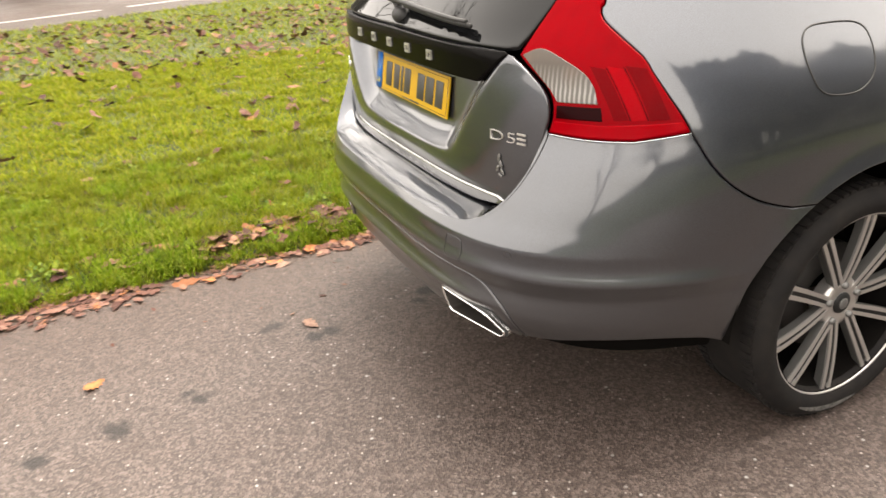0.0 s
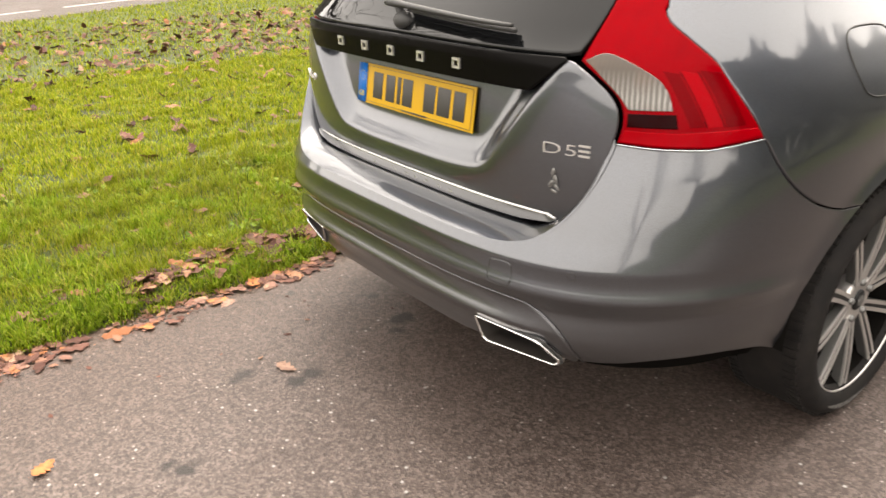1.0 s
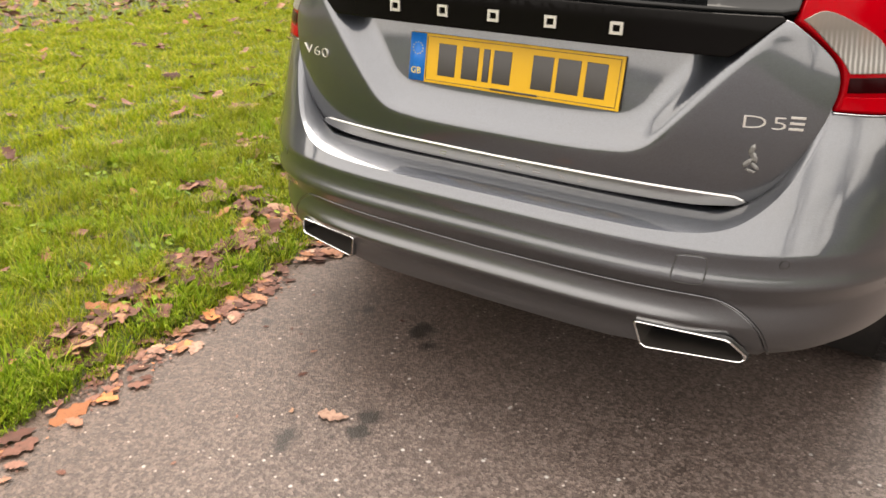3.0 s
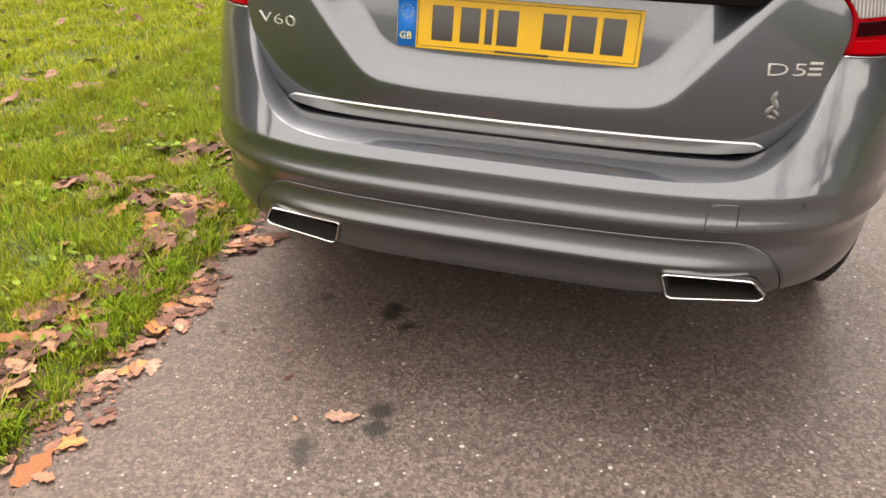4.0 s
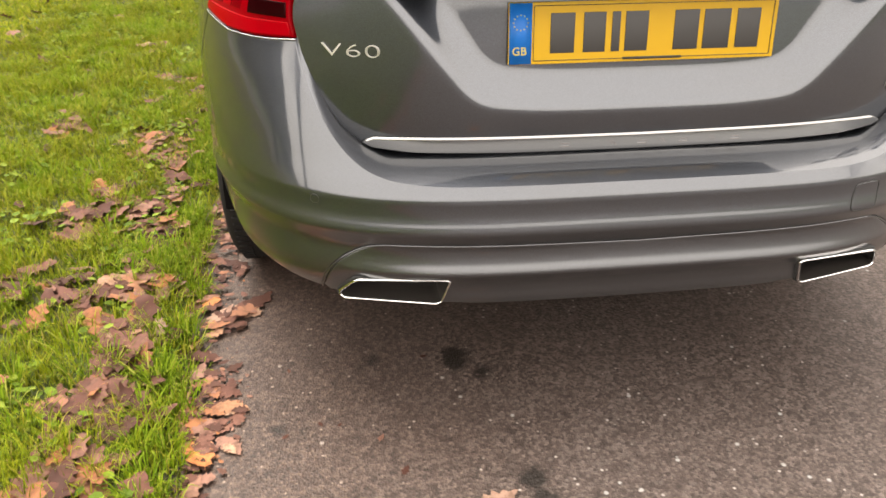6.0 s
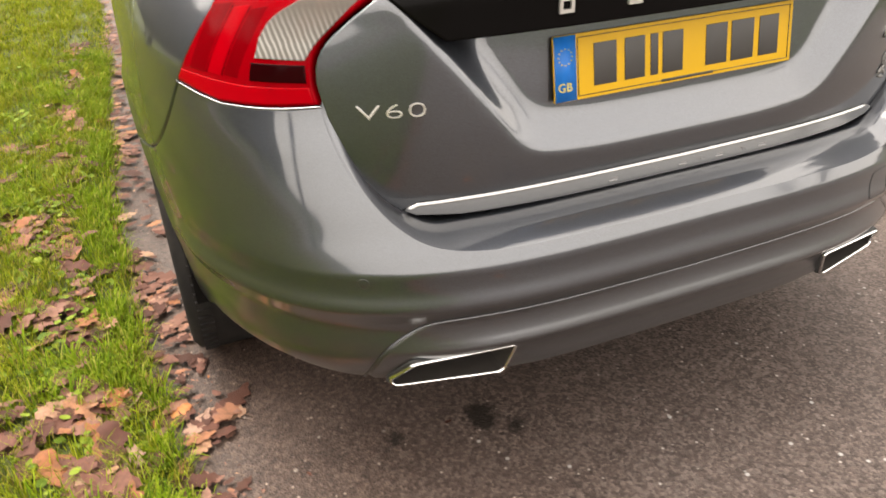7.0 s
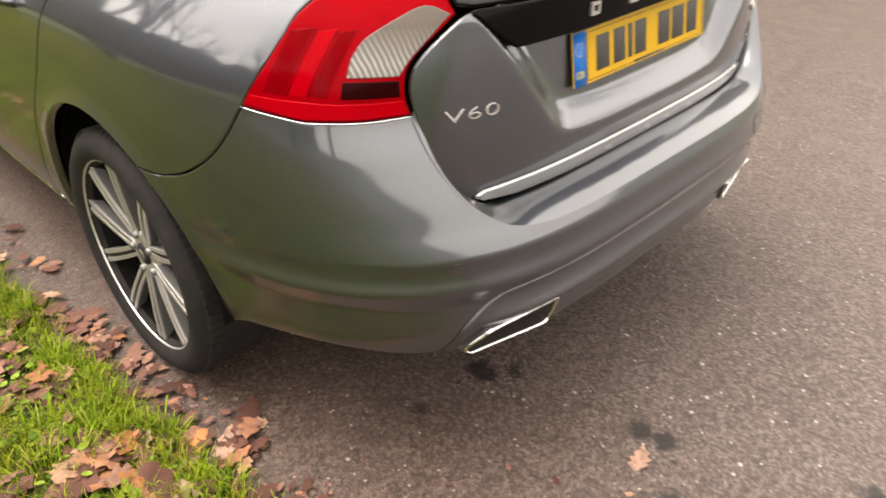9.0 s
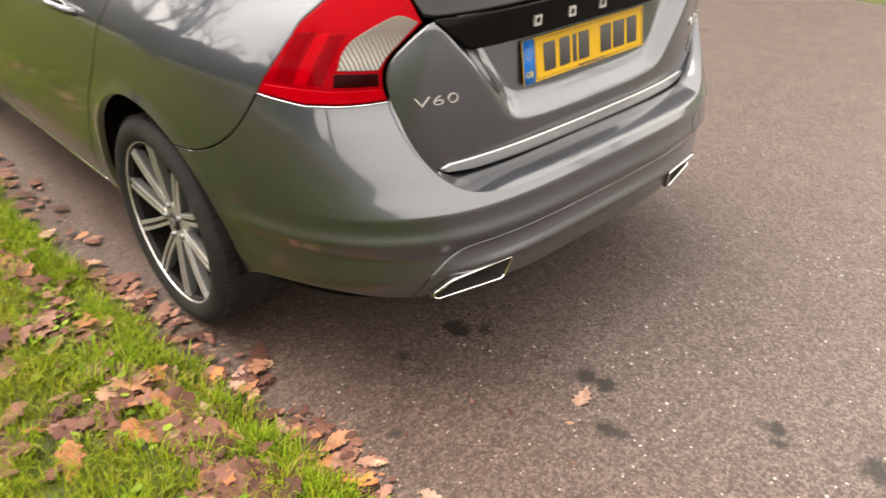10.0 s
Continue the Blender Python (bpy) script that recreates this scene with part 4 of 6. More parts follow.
def build_wheel(name):
    root = new(name)
    root.parent = car
    tagged(root, "ten-spoke machined alloy wheel with a low-profile tyre")
    R, W = 0.334, 0.235
    prof = [(0.246, -0.190), (0.256, -0.205), (0.266, -0.216), (0.285, -0.224), (0.305, -0.222), (0.320, -0.212), (0.329, -0.196), (0.3335, -0.178), (R, -0.145), (R, -0.13), (R, -0.095), (R, -0.05), (0.3335, -0.03), (0.325, -0.008), (0.30, 0.004), (0.262, 0.0), (0.240, -0.01)]
    bm = lathe([(r, o + 0.21) for r, o in prof], 96)
    tyre = part("tyre", bm, TYRE, root, "black low-profile tyre")
    tyre_wall = bmesh.new()
    # tread blocks at the shoulders and grooves between ribs
    for k in range(84):
        t = 2 * math.pi * k / 84
        for o0, o1 in ((0.012, 0.046), (0.176, 0.205)):
            b0 = bmesh.new()
            box(b0, o0, o1, -0.0082, 0.0082, R - 0.006, R + (0.0035 if 0.05 < o0 else 0.003))
            b0.transform(Matrix.Rotation(t, 4, "X"))
            me = bpy.data.meshes.new("tmp")
            b0.to_mesh(me)
            b0.free()
            tyre_wall.from_mesh(me)
            bpy.data.meshes.remove(me)
    tagged(part("tread", tyre_wall, TYRE, tyre, smooth=False), kind="stuff")
    bm = lathe([(0.2645, 0.010), (0.2640, 0.002), (0.2620, 0.000), (0.2580, 0.0005), (0.2566, 0.002), (0.2562, 0.005)], 96)
    rim = part("rim", bm, ALLOY, root, "bright machined rim edge")
    # barrel coloured near-black for the wheel's inner shade
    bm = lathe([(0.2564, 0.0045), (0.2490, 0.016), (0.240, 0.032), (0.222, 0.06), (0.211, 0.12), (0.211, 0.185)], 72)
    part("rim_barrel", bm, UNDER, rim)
    for k in range(10):
        t = 2 * math.pi * (k + 0.25) / 10
        lean = 0.10 if k % 2 else -0.10
        rot = Matrix.Rotation(t, 4, "X")
        bm = bmesh.new()
        rows = []
        for j in range(9):
            u = j / 8
            r = 0.040 + (0.250 - 0.040) * u
            w = 0.0150 + 0.0035 * u
            o = dish(u)
            c = lean * 0.10 * (1 - u) ** 2
            rows.append([bm.verts.new((x, c + y, r)) for x, y in ((o + 0.030, -w * 0.8), (o + 0.004, -w), (o + 0.004, w), (o + 0.030, w * 0.8))])
        for p, q in zip(rows[:-1], rows[1:]):
            for i in range(4):
                j = (i + 1) % 4
                bm.faces.new((p[i], p[j], q[j], q[i]))
        bmesh.ops.recalc_face_normals(bm, faces=bm.faces)
        bm.transform(rot)
        spoke = part("spoke", bm, ALLOY_SIDE, rim, smooth=False)
        bm = bmesh.new()
        slot = [[bm.verts.new((dish(j / 8) + 0.0032, lean * 0.10 * (1 - j / 8) ** 2 + s * 0.0062, 0.046 + 0.190 * j / 8)) for s in (-1, 1)] for j in range(9)]
        for p, q in zip(slot[:-1], slot[1:]):
            bm.faces.new((p[0], p[1], q[1], q[0]))
        bm.transform(rot)
        part("spoke_slot", bm, ALLOY_DARK, rim)
        bm = bmesh.new()
        for s in (-1, 1):
            rows = []
            for j in range(9):
                u = j / 8
                r = 0.046 + (0.252 - 0.046) * u
                w0, w1 = s * (0.0042 + 0.0015 * u), s * (0.0150 + 0.0035 * u)
                o = dish(u)
                c = lean * 0.10 * (1 - u) ** 2
                rows.append([bm.verts.new((x, c + y, r)) for x, y in ((o + 0.006, w0), (o, w0 + s * 0.0006), (o, w1 - s * 0.0006), (o + 0.006, w1))])
            for p, q in zip(rows[:-1], rows[1:]):
                for i in range(3):
                    bm.faces.new((p[i], p[i + 1], q[i + 1], q[i]))
        bmesh.ops.recalc_face_normals(bm, faces=bm.faces)
        bm.transform(rot)
        part("machined_face", bm, ALLOY, rim, smooth=False)
    bm = lathe([(0.0, 0.026), (0.022, 0.026), (0.029, 0.028), (0.033, 0.032), (0.036, 0.030), (0.052, 0.028), (0.066, 0.030), (0.070, 0.040), (0.070, 0.07)], 48)
    hub = part("hub", bm, ALLOY, root, "machined hub")
    bm = lathe([(0.0, 0.020), (0.022, 0.0215), (0.029, 0.025), (0.031, 0.031)], 32)
    part("centre_cap", bm, ALLOY_DARK, hub, "dark centre cap with a silver ring")
    bm = lathe([(0.0, 0.0185), (0.006, 0.019), (0.0145, 0.0198), (0.0165, 0.0215), (0.0165, 0.024)], 32)
    part("cap_badge", bm, ALLOY_SIDE, hub)
    for k in range(5):
        t = 2 * math.pi * (k + 0.5) / 5
        bm = lathe([(0.0, 0.016), (0.006, 0.017), (0.0095, 0.020), (0.0105, 0.034)], 12)
        bm.transform(Matrix.Translation((0, 0.054 * math.sin(t), 0.054 * math.cos(t))))
        part("wheel_bolt", bm, ALLOY_SIDE, hub)
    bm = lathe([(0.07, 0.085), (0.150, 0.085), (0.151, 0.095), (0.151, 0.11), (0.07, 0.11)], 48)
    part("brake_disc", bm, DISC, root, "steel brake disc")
    return root


wheel = build_wheel("wheel")
# local +x of the wheel points inwards from its face
FACE = 0.912
wheel.matrix_local = pose(-FACE, AXLE_REAR, 0.334, 21.5, 0, 0)
right_wheel = copy_thing(wheel, pose(FACE, AXLE_REAR, 0.334, 32.5, 0, 180))
for x, y, turn, spin in ((-FACE, AXLE_FRONT, 0, 31), (FACE, AXLE_FRONT, 180, 50)):
    copy_thing(wheel, pose(x, y, 0.334, spin, 0, turn))


def kerb_scuff():
    """A pale crescent rubbed into the tyre's wall."""
    bm = bmesh.new()
    rows = []
    for k in range(15):
        u = k / 14
        th = radians(-30 + 44 * u)
        w = 0.0075 * math.sin(math.pi * (0.04 + 0.92 * u)) ** 0.6
        rows.append([bm.verts.new((FACE + d, AXLE_REAR + r * math.sin(th), 0.334 - r * math.cos(th))) for r, d in ((0.297 - w, 0.0140), (0.297, 0.0152), (0.297 + w, 0.0140))])
    for p, q in zip(rows[:-1], rows[1:]):
        for k in range(2):
            bm.faces.new((p[k], p[k + 1], q[k + 1], q[k]))
    bmesh.ops.recalc_face_normals(bm, faces=bm.faces)
    bm.transform(right_wheel.matrix_basis.inverted())
    return bm


worn = material("rubbed_grey_rubber", (0.085, 0.080, 0.074), 0.8)
worn.node_tree.links.new(mix_node(worn, ramp_node(worn, noise_node(worn, 60, 4, 0.7).outputs["Fac"], [(0.4, 0.0), (0.65, 1.0)]).outputs[0], (0.030, 0.028, 0.026), (0.110, 0.104, 0.098)), worn.node_tree.nodes["Principled BSDF"].inputs["Base Color"])
part("scuff", kerb_scuff(), worn, next(o for o in right_wheel.children if o.name.startswith("tyre")), "pale kerb scuff")


# ---------------------------------------------------------------- ground, lane and far road
rng = np.random.default_rng(7)


def make_asphalt():
    m = material("worn_damp_asphalt", (0.0384, 0.0349, 0.0318), 0.6)
    n, l, b = nodes_of(m)
    tc = n.new("ShaderNodeTexCoord")

    def cells(scale, feature="F1"):
        v = n.new("ShaderNodeTexVoronoi")
        v.feature = feature
        v.inputs["Scale"].default_value = scale
        l.new(tc.outputs["Object"], v.inputs["Vector"])
        return v

    stones = cells(160)
    specks = cells(27)
    tone = noise_node(m, 1.1, 5, 0.65)
    blot = noise_node(m, 7.0, 6, 0.7)
    fine = noise_node(m, 320, 3, 0.7)
    tint = n.new("ShaderNodeSeparateColor")
    l.new(stones.outputs["Color"], tint.inputs[0])
    c = ramp_node(m, tint.outputs[0], [(0.0, (0.0216, 0.0163, 0.0143)), (0.35, (0.0414, 0.0309, 0.0270)), (0.70, (0.0714, 0.0536, 0.0467)), (1.0, (0.1222, 0.0979, 0.0864))]).outputs[0]
    c = mix_node(m, ramp_node(m, fine.outputs["Fac"], [(0.35, 0.0), (0.7, 0.3)]).outputs[0], c, (0.0738, 0.0517, 0.0437))
    c = mix_node(m, ramp_node(m, tone.outputs["Fac"], [(0.35, 0.0), (0.68, 0.40)]).outputs[0], c, (0.0428, 0.0295, 0.0246))
    c = mix_node(m, ramp_node(m, blot.outputs["Fac"], [(0.66, 0.0), (0.80, 0.5)]).outputs[0], c, (0.0155, 0.0127, 0.0106))
    lumps = n.new("ShaderNodeSeparateColor")
    l.new(cells(105).outputs["Color"], lumps.inputs[0])
    c = mix_node(m, ramp_node(m, lumps.outputs[1], [(0.45, 0.0), (0.85, 0.35)]).outputs[0], c, (0.0072, 0.0052, 0.0041))
    c = mix_node(m, ramp_node(m, lumps.outputs[2], [(0.70, 0.0), (0.95, 0.40)]).outputs[0], c, (0.1230, 0.0993, 0.0887))
    # pale chippings, here and there
    pick = n.new("ShaderNodeSeparateColor")
    l.new(specks.outputs["Color"], pick.inputs[0])
    few = ramp_node(m, pick.outputs[0], [(0.89, 0.0), (0.91, 1.0)])
    core = ramp_node(m, specks.outputs["Distance"], [(0.09, 1.0), (0.17, 0.0)])
    c = mix_node(m, mix_node(m, 1.0, few.outputs[0], core.outputs[0], "MULTIPLY"), c, (0.2356, 0.2288, 0.2186))
    chips = cells(61)
    pick2 = n.new("ShaderNodeSeparateColor")
    l.new(chips.outputs["Color"], pick2.inputs[0])
    few2 = ramp_node(m, pick2.outputs[1], [(0.90, 0.0), (0.92, 1.0)])
    core2 = ramp_node(m, chips.outputs["Distance"], [(0.14, 1.0), (0.26, 0.0)])
    c = mix_node(m, mix_node(m, 1.0, few2.outputs[0], core2.outputs[0], "MULTIPLY"), c, (0.2506, 0.2255, 0.2069))
    # mould and trodden dirt towards the verge
    sep = n.new("ShaderNodeSeparateXYZ")
    l.new(tc.outputs["Object"], sep.inputs[0])
    off = n.new("ShaderNodeMath")
    off.operation = "MULTIPLY_ADD"
    off.inputs[1].default_value = 0.9
    l.new(tone.outputs["Fac"], off.inputs[0])
    l.new(sep.outputs["X"], off.inputs[2])
    dirt = n.new("ShaderNodeMapRange")
    dirt.inputs["From Min"].default_value, dirt.inputs["From Max"].default_value = -0.45, 0.45
    dirt.inputs["To Min"].default_value, dirt.inputs["To Max"].default_value = 0.90, 0.0
    l.new(off.outputs[0], dirt.inputs["Value"])
    c = mix_node(m, dirt.outputs[0], c, (0.68, 0.55, 0.46), "MULTIPLY")
    # oil and water spots with their own outlines
    spots = [(-0.330, 0.250, 0.046), (-0.326, 0.222, 0.044), (-0.268, 0.181, 0.036), (-0.222, -0.185, 0.046), (-0.208, -0.245, 0.042), (-0.250, -0.290, 0.026), (-0.351, -0.352, 0.040), (-0.330, -0.385, 0.034),
             (-0.545, 0.256, 0.030), (-0.57, 0.225, 0.022), (-0.64, 0.17, 0.020), (-0.03, -0.66, 0.040), (-0.07, -0.69, 0.030), (0.02, -0.90, 0.052), (0.06, -1.12, 0.046), (-0.70, 0.02, 0.022), (-0.765, 0.02, 0.028), (-0.12, -0.43, 0.022)]
    wobble = noise_node(m, 22, 4, 0.7)
    total = None
    for x, y, r in spots:
        d = n.new("ShaderNodeVectorMath")
        d.operation = "DISTANCE"
        l.new(tc.outputs["Object"], d.inputs[0])
        d.inputs[1].default_value = (x, y, 0)
        s = n.new("ShaderNodeMath")
        s.operation = "MULTIPLY_ADD"
        l.new(wobble.outputs["Fac"], s.inputs[0])
        s.inputs[1].default_value = 0.11
        l.new(d.outputs["Value"], s.inputs[2])
        k = n.new("ShaderNodeMapRange")
        k.inputs["From Min"].default_value, k.inputs["From Max"].default_value = r + 0.030, r + 0.050
        k.inputs["To Min"].default_value, k.inputs["To Max"].default_value = 0.90, 0.0
        l.new(s.outputs[0], k.inputs["Value"])
        if total is None:
            total = k.outputs[0]
        else:
            a = n.new("ShaderNodeMath")
            a.operation = "MAXIMUM"
            l.new(total, a.inputs[0])
            l.new(k.outputs[0], a.inputs[1])
            total = a.outputs[0]
    c = mix_node(m, total, c, (0.0077, 0.0056, 0.0043))
    l.new(c, b.inputs["Base Color"])
    damp = ramp_node(m, tone.outputs["Fac"], [(0.3, 0.42), (0.7, 0.62)])
    l.new(damp.outputs[0], b.inputs["Roughness"])
    pebble = noise_node(m, 330, 3, 0.6)
    b.inputs["Specular IOR Level"].default_value = 0.28
    grit = mix_node(m, 0.45, stones.outputs["Distance"], pebble.outputs["Fac"])
    bump_node(m, grit, 0.9, 0.0026)
    return m


def make_turf():
    m = material("lawn_turf_and_soil", (0.0121, 0.0141, 0.0040), 0.95)
    n, l, b = nodes_of(m)
    big, mid, fine = noise_node(m, 0.55, 4), noise_node(m, 6, 5, 0.7), noise_node(m, 70, 4, 0.7)
    c = mix_node(m, ramp_node(m, mid.outputs["Fac"], [(0.35, 0.0), (0.68, 1.0)]).outputs[0], (0.020, 0.030, 0.002), (0.048, 0.062, 0.0035))
    c = mix_node(m, ramp_node(m, fine.outputs["Fac"], [(0.45, 0.0), (0.75, 0.45)]).outputs[0], c, (0.0100, 0.0072, 0.0036))
    c = mix_node(m, ramp_node(m, big.outputs["Fac"], [(0.50, 0.0), (0.72, 0.55)]).outputs[0], c, (0.0241, 0.0156, 0.0072))
    # bare soil and leaf mould along the lane's edge
    tc = n.new("ShaderNodeTexCoord")
    sep = n.new("ShaderNodeSeparateXYZ")
    l.new(tc.outputs["Object"], sep.inputs[0])
    e = n.new("ShaderNodeMath")
    e.operation = "MULTIPLY_ADD"
    l.new(mid.outputs["Fac"], e.inputs[0])
    e.inputs[1].default_value = 0.22
    l.new(sep.outputs["X"], e.inputs[2])
    k = n.new("ShaderNodeMapRange")
    k.inputs["From Min"].default_value, k.inputs["From Max"].default_value = -0.96, -0.86
    l.new(e.outputs[0], k.inputs["Value"])
    near = n.new("ShaderNodeMath")
    near.operation = "LESS_THAN"
    near.inputs[1].default_value = 4.0
    l.new(sep.outputs["X"], near.inputs[0])
    strip = n.new("ShaderNodeMath")
    strip.operation = "MULTIPLY"
    l.new(k.outputs[0], strip.inputs[0])
    l.new(near.outputs[0], strip.inputs[1])
    c = mix_node(m, strip.outputs[0], c, (0.0121, 0.0080, 0.0052))
    l.new(c, b.inputs["Base Color"])
    bump_node(m, fine.outputs["Fac"], 0.8, 0.012)
    return m


ASPHALT, TURF = make_asphalt(), make_turf()
WHITE_LINE = material("worn_white_road_paint", (0.30, 0.295, 0.28), 0.6)


def wave(x, y, f, seed):
    """Cheap smooth unevenness for arrays."""
    return (np.sin(x * f + seed) * np.cos(y * f * 1.31 + seed * 2.1) + 0.5 * np.sin(x * f * 2.3 - y * f * 1.9 + seed * 0.7) + 0.25 * np.cos(x * f * 4.7 + y * f * 5.3 + seed)) / 1.75


# the grass ends here, and the leaf mould beside it there, by the way along the lane
GRASS_END = [(-60, -0.95), (-1.2, -0.945), (-0.6, -0.950), (-0.3, -0.955), (0.0, -0.960), (0.3, -0.990), (0.5, -1.000), (0.72, -1.015), (0.9, -1.060), (1.5, -1.080), (3.0, -1.070), (5.0, -1.02), (60, -1.02)]
MOULD_END = [(-60, -0.80), (-1.2, -0.800), (-0.6, -0.820), (-0.3, -0.855), (0.0, -0.875), (0.3, -0.880), (0.5, -0.880), (0.72, -0.925), (0.9, -0.950), (1.5, -0.960), (3.0, -0.955), (5.0, -0.95), (60, -0.95)]


def along(table, y):
    return np.interp(y, [p[0] for p in table], [p[1] for p in table])


def edge_x(y):
    y = np.asarray(y, float)
    return along(GRASS_END, y) + 0.018 * wave(y, y * 0.3, 3.1, 1.0) + 0.018 * wave(y, y * 0.5, 13.0, 4.0)


def drift(x, y):
    """How thick the line of fallen leaves lies that runs along inside the verge, 0 to 1."""
    c = edge_x(y) - 0.175 - 0.04 * wave(y, y * 0.6, 4.0, 8.0)
    return np.exp(-((x - c) / 0.05) ** 2) * np.clip(0.55 + 0.9 * wave(y, y * 0.8, 5.0, 3.0), 0, 1)


def ground_z(x, y):
    d = edge_x(y) - x
    t = np.clip((d + 0.03) / 0.22, 0, 1)
    verge = -0.022 + 0.055 * t * t * (3 - 2 * t) + np.clip(d - 0.2, 0, 4.4) * 0.0195
    rough = (0.010 * wave(x, y, 9.0, 2.0) + 0.006 * wave(x, y, 27.0, 5.0)) * np.clip(d / 0.1, 0, 1) * np.clip((8 + x) / 4, 0.2, 1)
    far = np.clip((x - 5.05) / 0.3, 0, 1)
    lane_bed = -0.022
    road = (0.9025 * -x - 0.4307 * y)
    on_road = np.clip((road - 9.36) / 0.08, 0, 1) * np.clip((15.0 - road) / 0.08, 0, 1)
    z = np.where(d > -0.03, verge + rough, lane_bed)
    z = z - on_road * 0.06
    return z + far * 0.06


def sheet(name, xs, ys, zf, mat, parent=None, label="", category="", kind=""):
    X, Y = np.meshgrid(xs, ys)
    Z = zf(X, Y)
    P = np.stack([X, Y, Z], -1).reshape(-1, 3)
    i = np.arange(X.size).reshape(X.shape)
    F = np.stack([i[:-1, :-1], i[:-1, 1:], i[1:, 1:], i[1:, :-1]], -1).reshape(-1, 4)
    me = bpy.data.meshes.new(name)
    me.from_pydata(P.tolist(), [], F.tolist())
    me.shade_smooth()
    ob = add_object(name, me, mat, parent)
    return tagged(ob, label, category, "", kind)


xs = np.concatenate([[-600, -300, -150, -80, -40, -25], np.arange(-18, -6, 0.4), np.arange(-6, -2.4, 0.12), np.arange(-2.4, -0.80, 0.022), [-0.5, 1, 3, 4.6], np.arange(4.9, 6.2, 0.1), [8, 15, 40, 80, 150, 300, 600]])
ys = np.concatenate([[-600, -300, -150, -80, -40, -20, -12, -8], np.arange(-6, -1.6, 0.2), np.arange(-1.6, 4.4, 0.028), np.arange(4.4, 14, 0.3), [17, 22, 30, 40, 80, 150, 300, 600]])
sheet("ground", xs, ys, ground_z, TURF, None, "grass lawn with soil and leaf mould along the lane", "lawn", "structure")


def lane_z(x, y):
    return 0.004 * wave(x, y, 1.3, 3.0) * np.clip((x + 0.9) / 1.0, 0, 1) * 0 + np.where(x < -0.86, -0.012 * np.clip((-0.86 - x) / 0.12, 0, 1), 0.0)


lane = sheet("lane", np.concatenate([np.linspace(-1.25, -0.7, 20), np.linspace(-0.5, 4.9, 12), [5.0, 5.08]]), np.concatenate([[-60, -30, -15], np.arange(-8, 20, 0.5), [30, 60]]), lambda x, y: lane_z(x, y) - np.where(x > 5.0, 0.04, 0), ASPHALT, None, "damp brown-grey asphalt lane with pale chippings and oil spots", "road", "structure")
far_road = part("road", box(bmesh.new(), -5.6, 0.0, -60, 60, -0.2, 0.0), ASPHALT, None)
far_road.matrix_world = pose(-10.41, 0, 0.115, 0, 0, 25.5)
tagged(far_road, "grey asphalt road beyond the lawn", "road", "", "structure")
marks = thing("road_marking", "broken white line on the far road", "road marking", "", "structure")
marks.matrix_world = pose(-10.41, 0, 0.115, 0, 0, 25.5)
for k in range(-6, 9):
    part("dash", box(bmesh.new(), -1.16, -1.06, -1.55 + 2.12 * k, 0.12 + 2.12 * k, 0.0, 0.004), WHITE_LINE, marks, smooth=False)


# ---------------------------------------------------------------- grass, weeds and leaves
def make_blades(name, stops, tone):
    m = material(name, (0.0950, 0.1610, 0.0134), 0.7, spec=0.12)
    n, l, b = nodes_of(m)
    g = n.new("ShaderNodeNewGeometry")
    r = ramp_node(m, g.outputs["Random Per Island"], stops)
    patch = noise_node(m, 2.6, 3)
    c = mix_node(m, ramp_node(m, patch.outputs["Fac"], [(0.40, 0.0), (0.7, 0.35)]).outputs[0], r.outputs[0], tone)
    l.new(c, b.inputs["Base Color"])
    b.inputs["Subsurface Weight"].default_value = 0.0
    tr = n.new("ShaderNodeBsdfTranslucent")
    l.new(c, tr.inputs["Color"])
    mx = n.new("ShaderNodeMixShader")
    mx.inputs[0].default_value = 0.35
    out = n["Material Output"]
    l.new(b.outputs[0], mx.inputs[1])
    l.new(tr.outputs[0], mx.inputs[2])
    l.new(mx.outputs[0], out.inputs["Surface"])
    return m


BLADES = make_blades("grass_blades", [(0.0, (0.022, 0.036, 0.002)), (0.30, (0.088, 0.126, 0.004)), (0.66, (0.175, 0.214, 0.007)), (0.90, (0.235, 0.225, 0.022)), (1.0, (0.210, 0.150, 0.055))], (0.160, 0.172, 0.006))
BLADES_LAWN = make_blades("lawn_blades", [(0.0, (0.040, 0.060, 0.003)), (0.30, (0.118, 0.165, 0.005)), (0.66, (0.225, 0.268, 0.010)), (0.90, (0.290, 0.275, 0.030)), (1.0, (0.250, 0.180, 0.070))], (0.205, 0.218, 0.008))
BLADES_FRESH = make_blades("fresh_grass_blades", [(0.0, (0.036, 0.066, 0.003)), (0.35, (0.098, 0.162, 0.005)), (0.80, (0.175, 0.240, 0.011)), (1.0, (0.265, 0.250, 0.060))], (0.115, 0.180, 0.006))


# heaps of leaves in the verge: place and size
HEAPS = [(-1.37, 1.72, 0.10), (-1.32, 1.57, 0.07), (-1.27, 1.07, 0.10), (-1.46, 1.05, 0.11), (-1.19, 0.89, 0.08), (-1.13, 0.61, 0.06), (-1.18, 0.38, 0.08), (-1.38, 0.60, 0.10), (-1.16, 0.20, 0.08), (-1.16, 0.10, 0.06),
         (-1.20, -0.15, 0.08), (-1.15, -0.36, 0.07), (-1.21, 0.61, 0.05), (-1.55, 0.64, 0.06), (-1.73, 0.64, 0.05), (-2.45, 1.62, 0.06), (-1.41, 1.24, 0.06), (-1.34, 2.58, 0.07), (-1.28, 2.35, 0.06), (-1.06, -0.45, 0.07), (-1.24, 0.13, 0.05), (-1.75, 1.9, 0.08), (-1.95, 1.15, 0.06)]


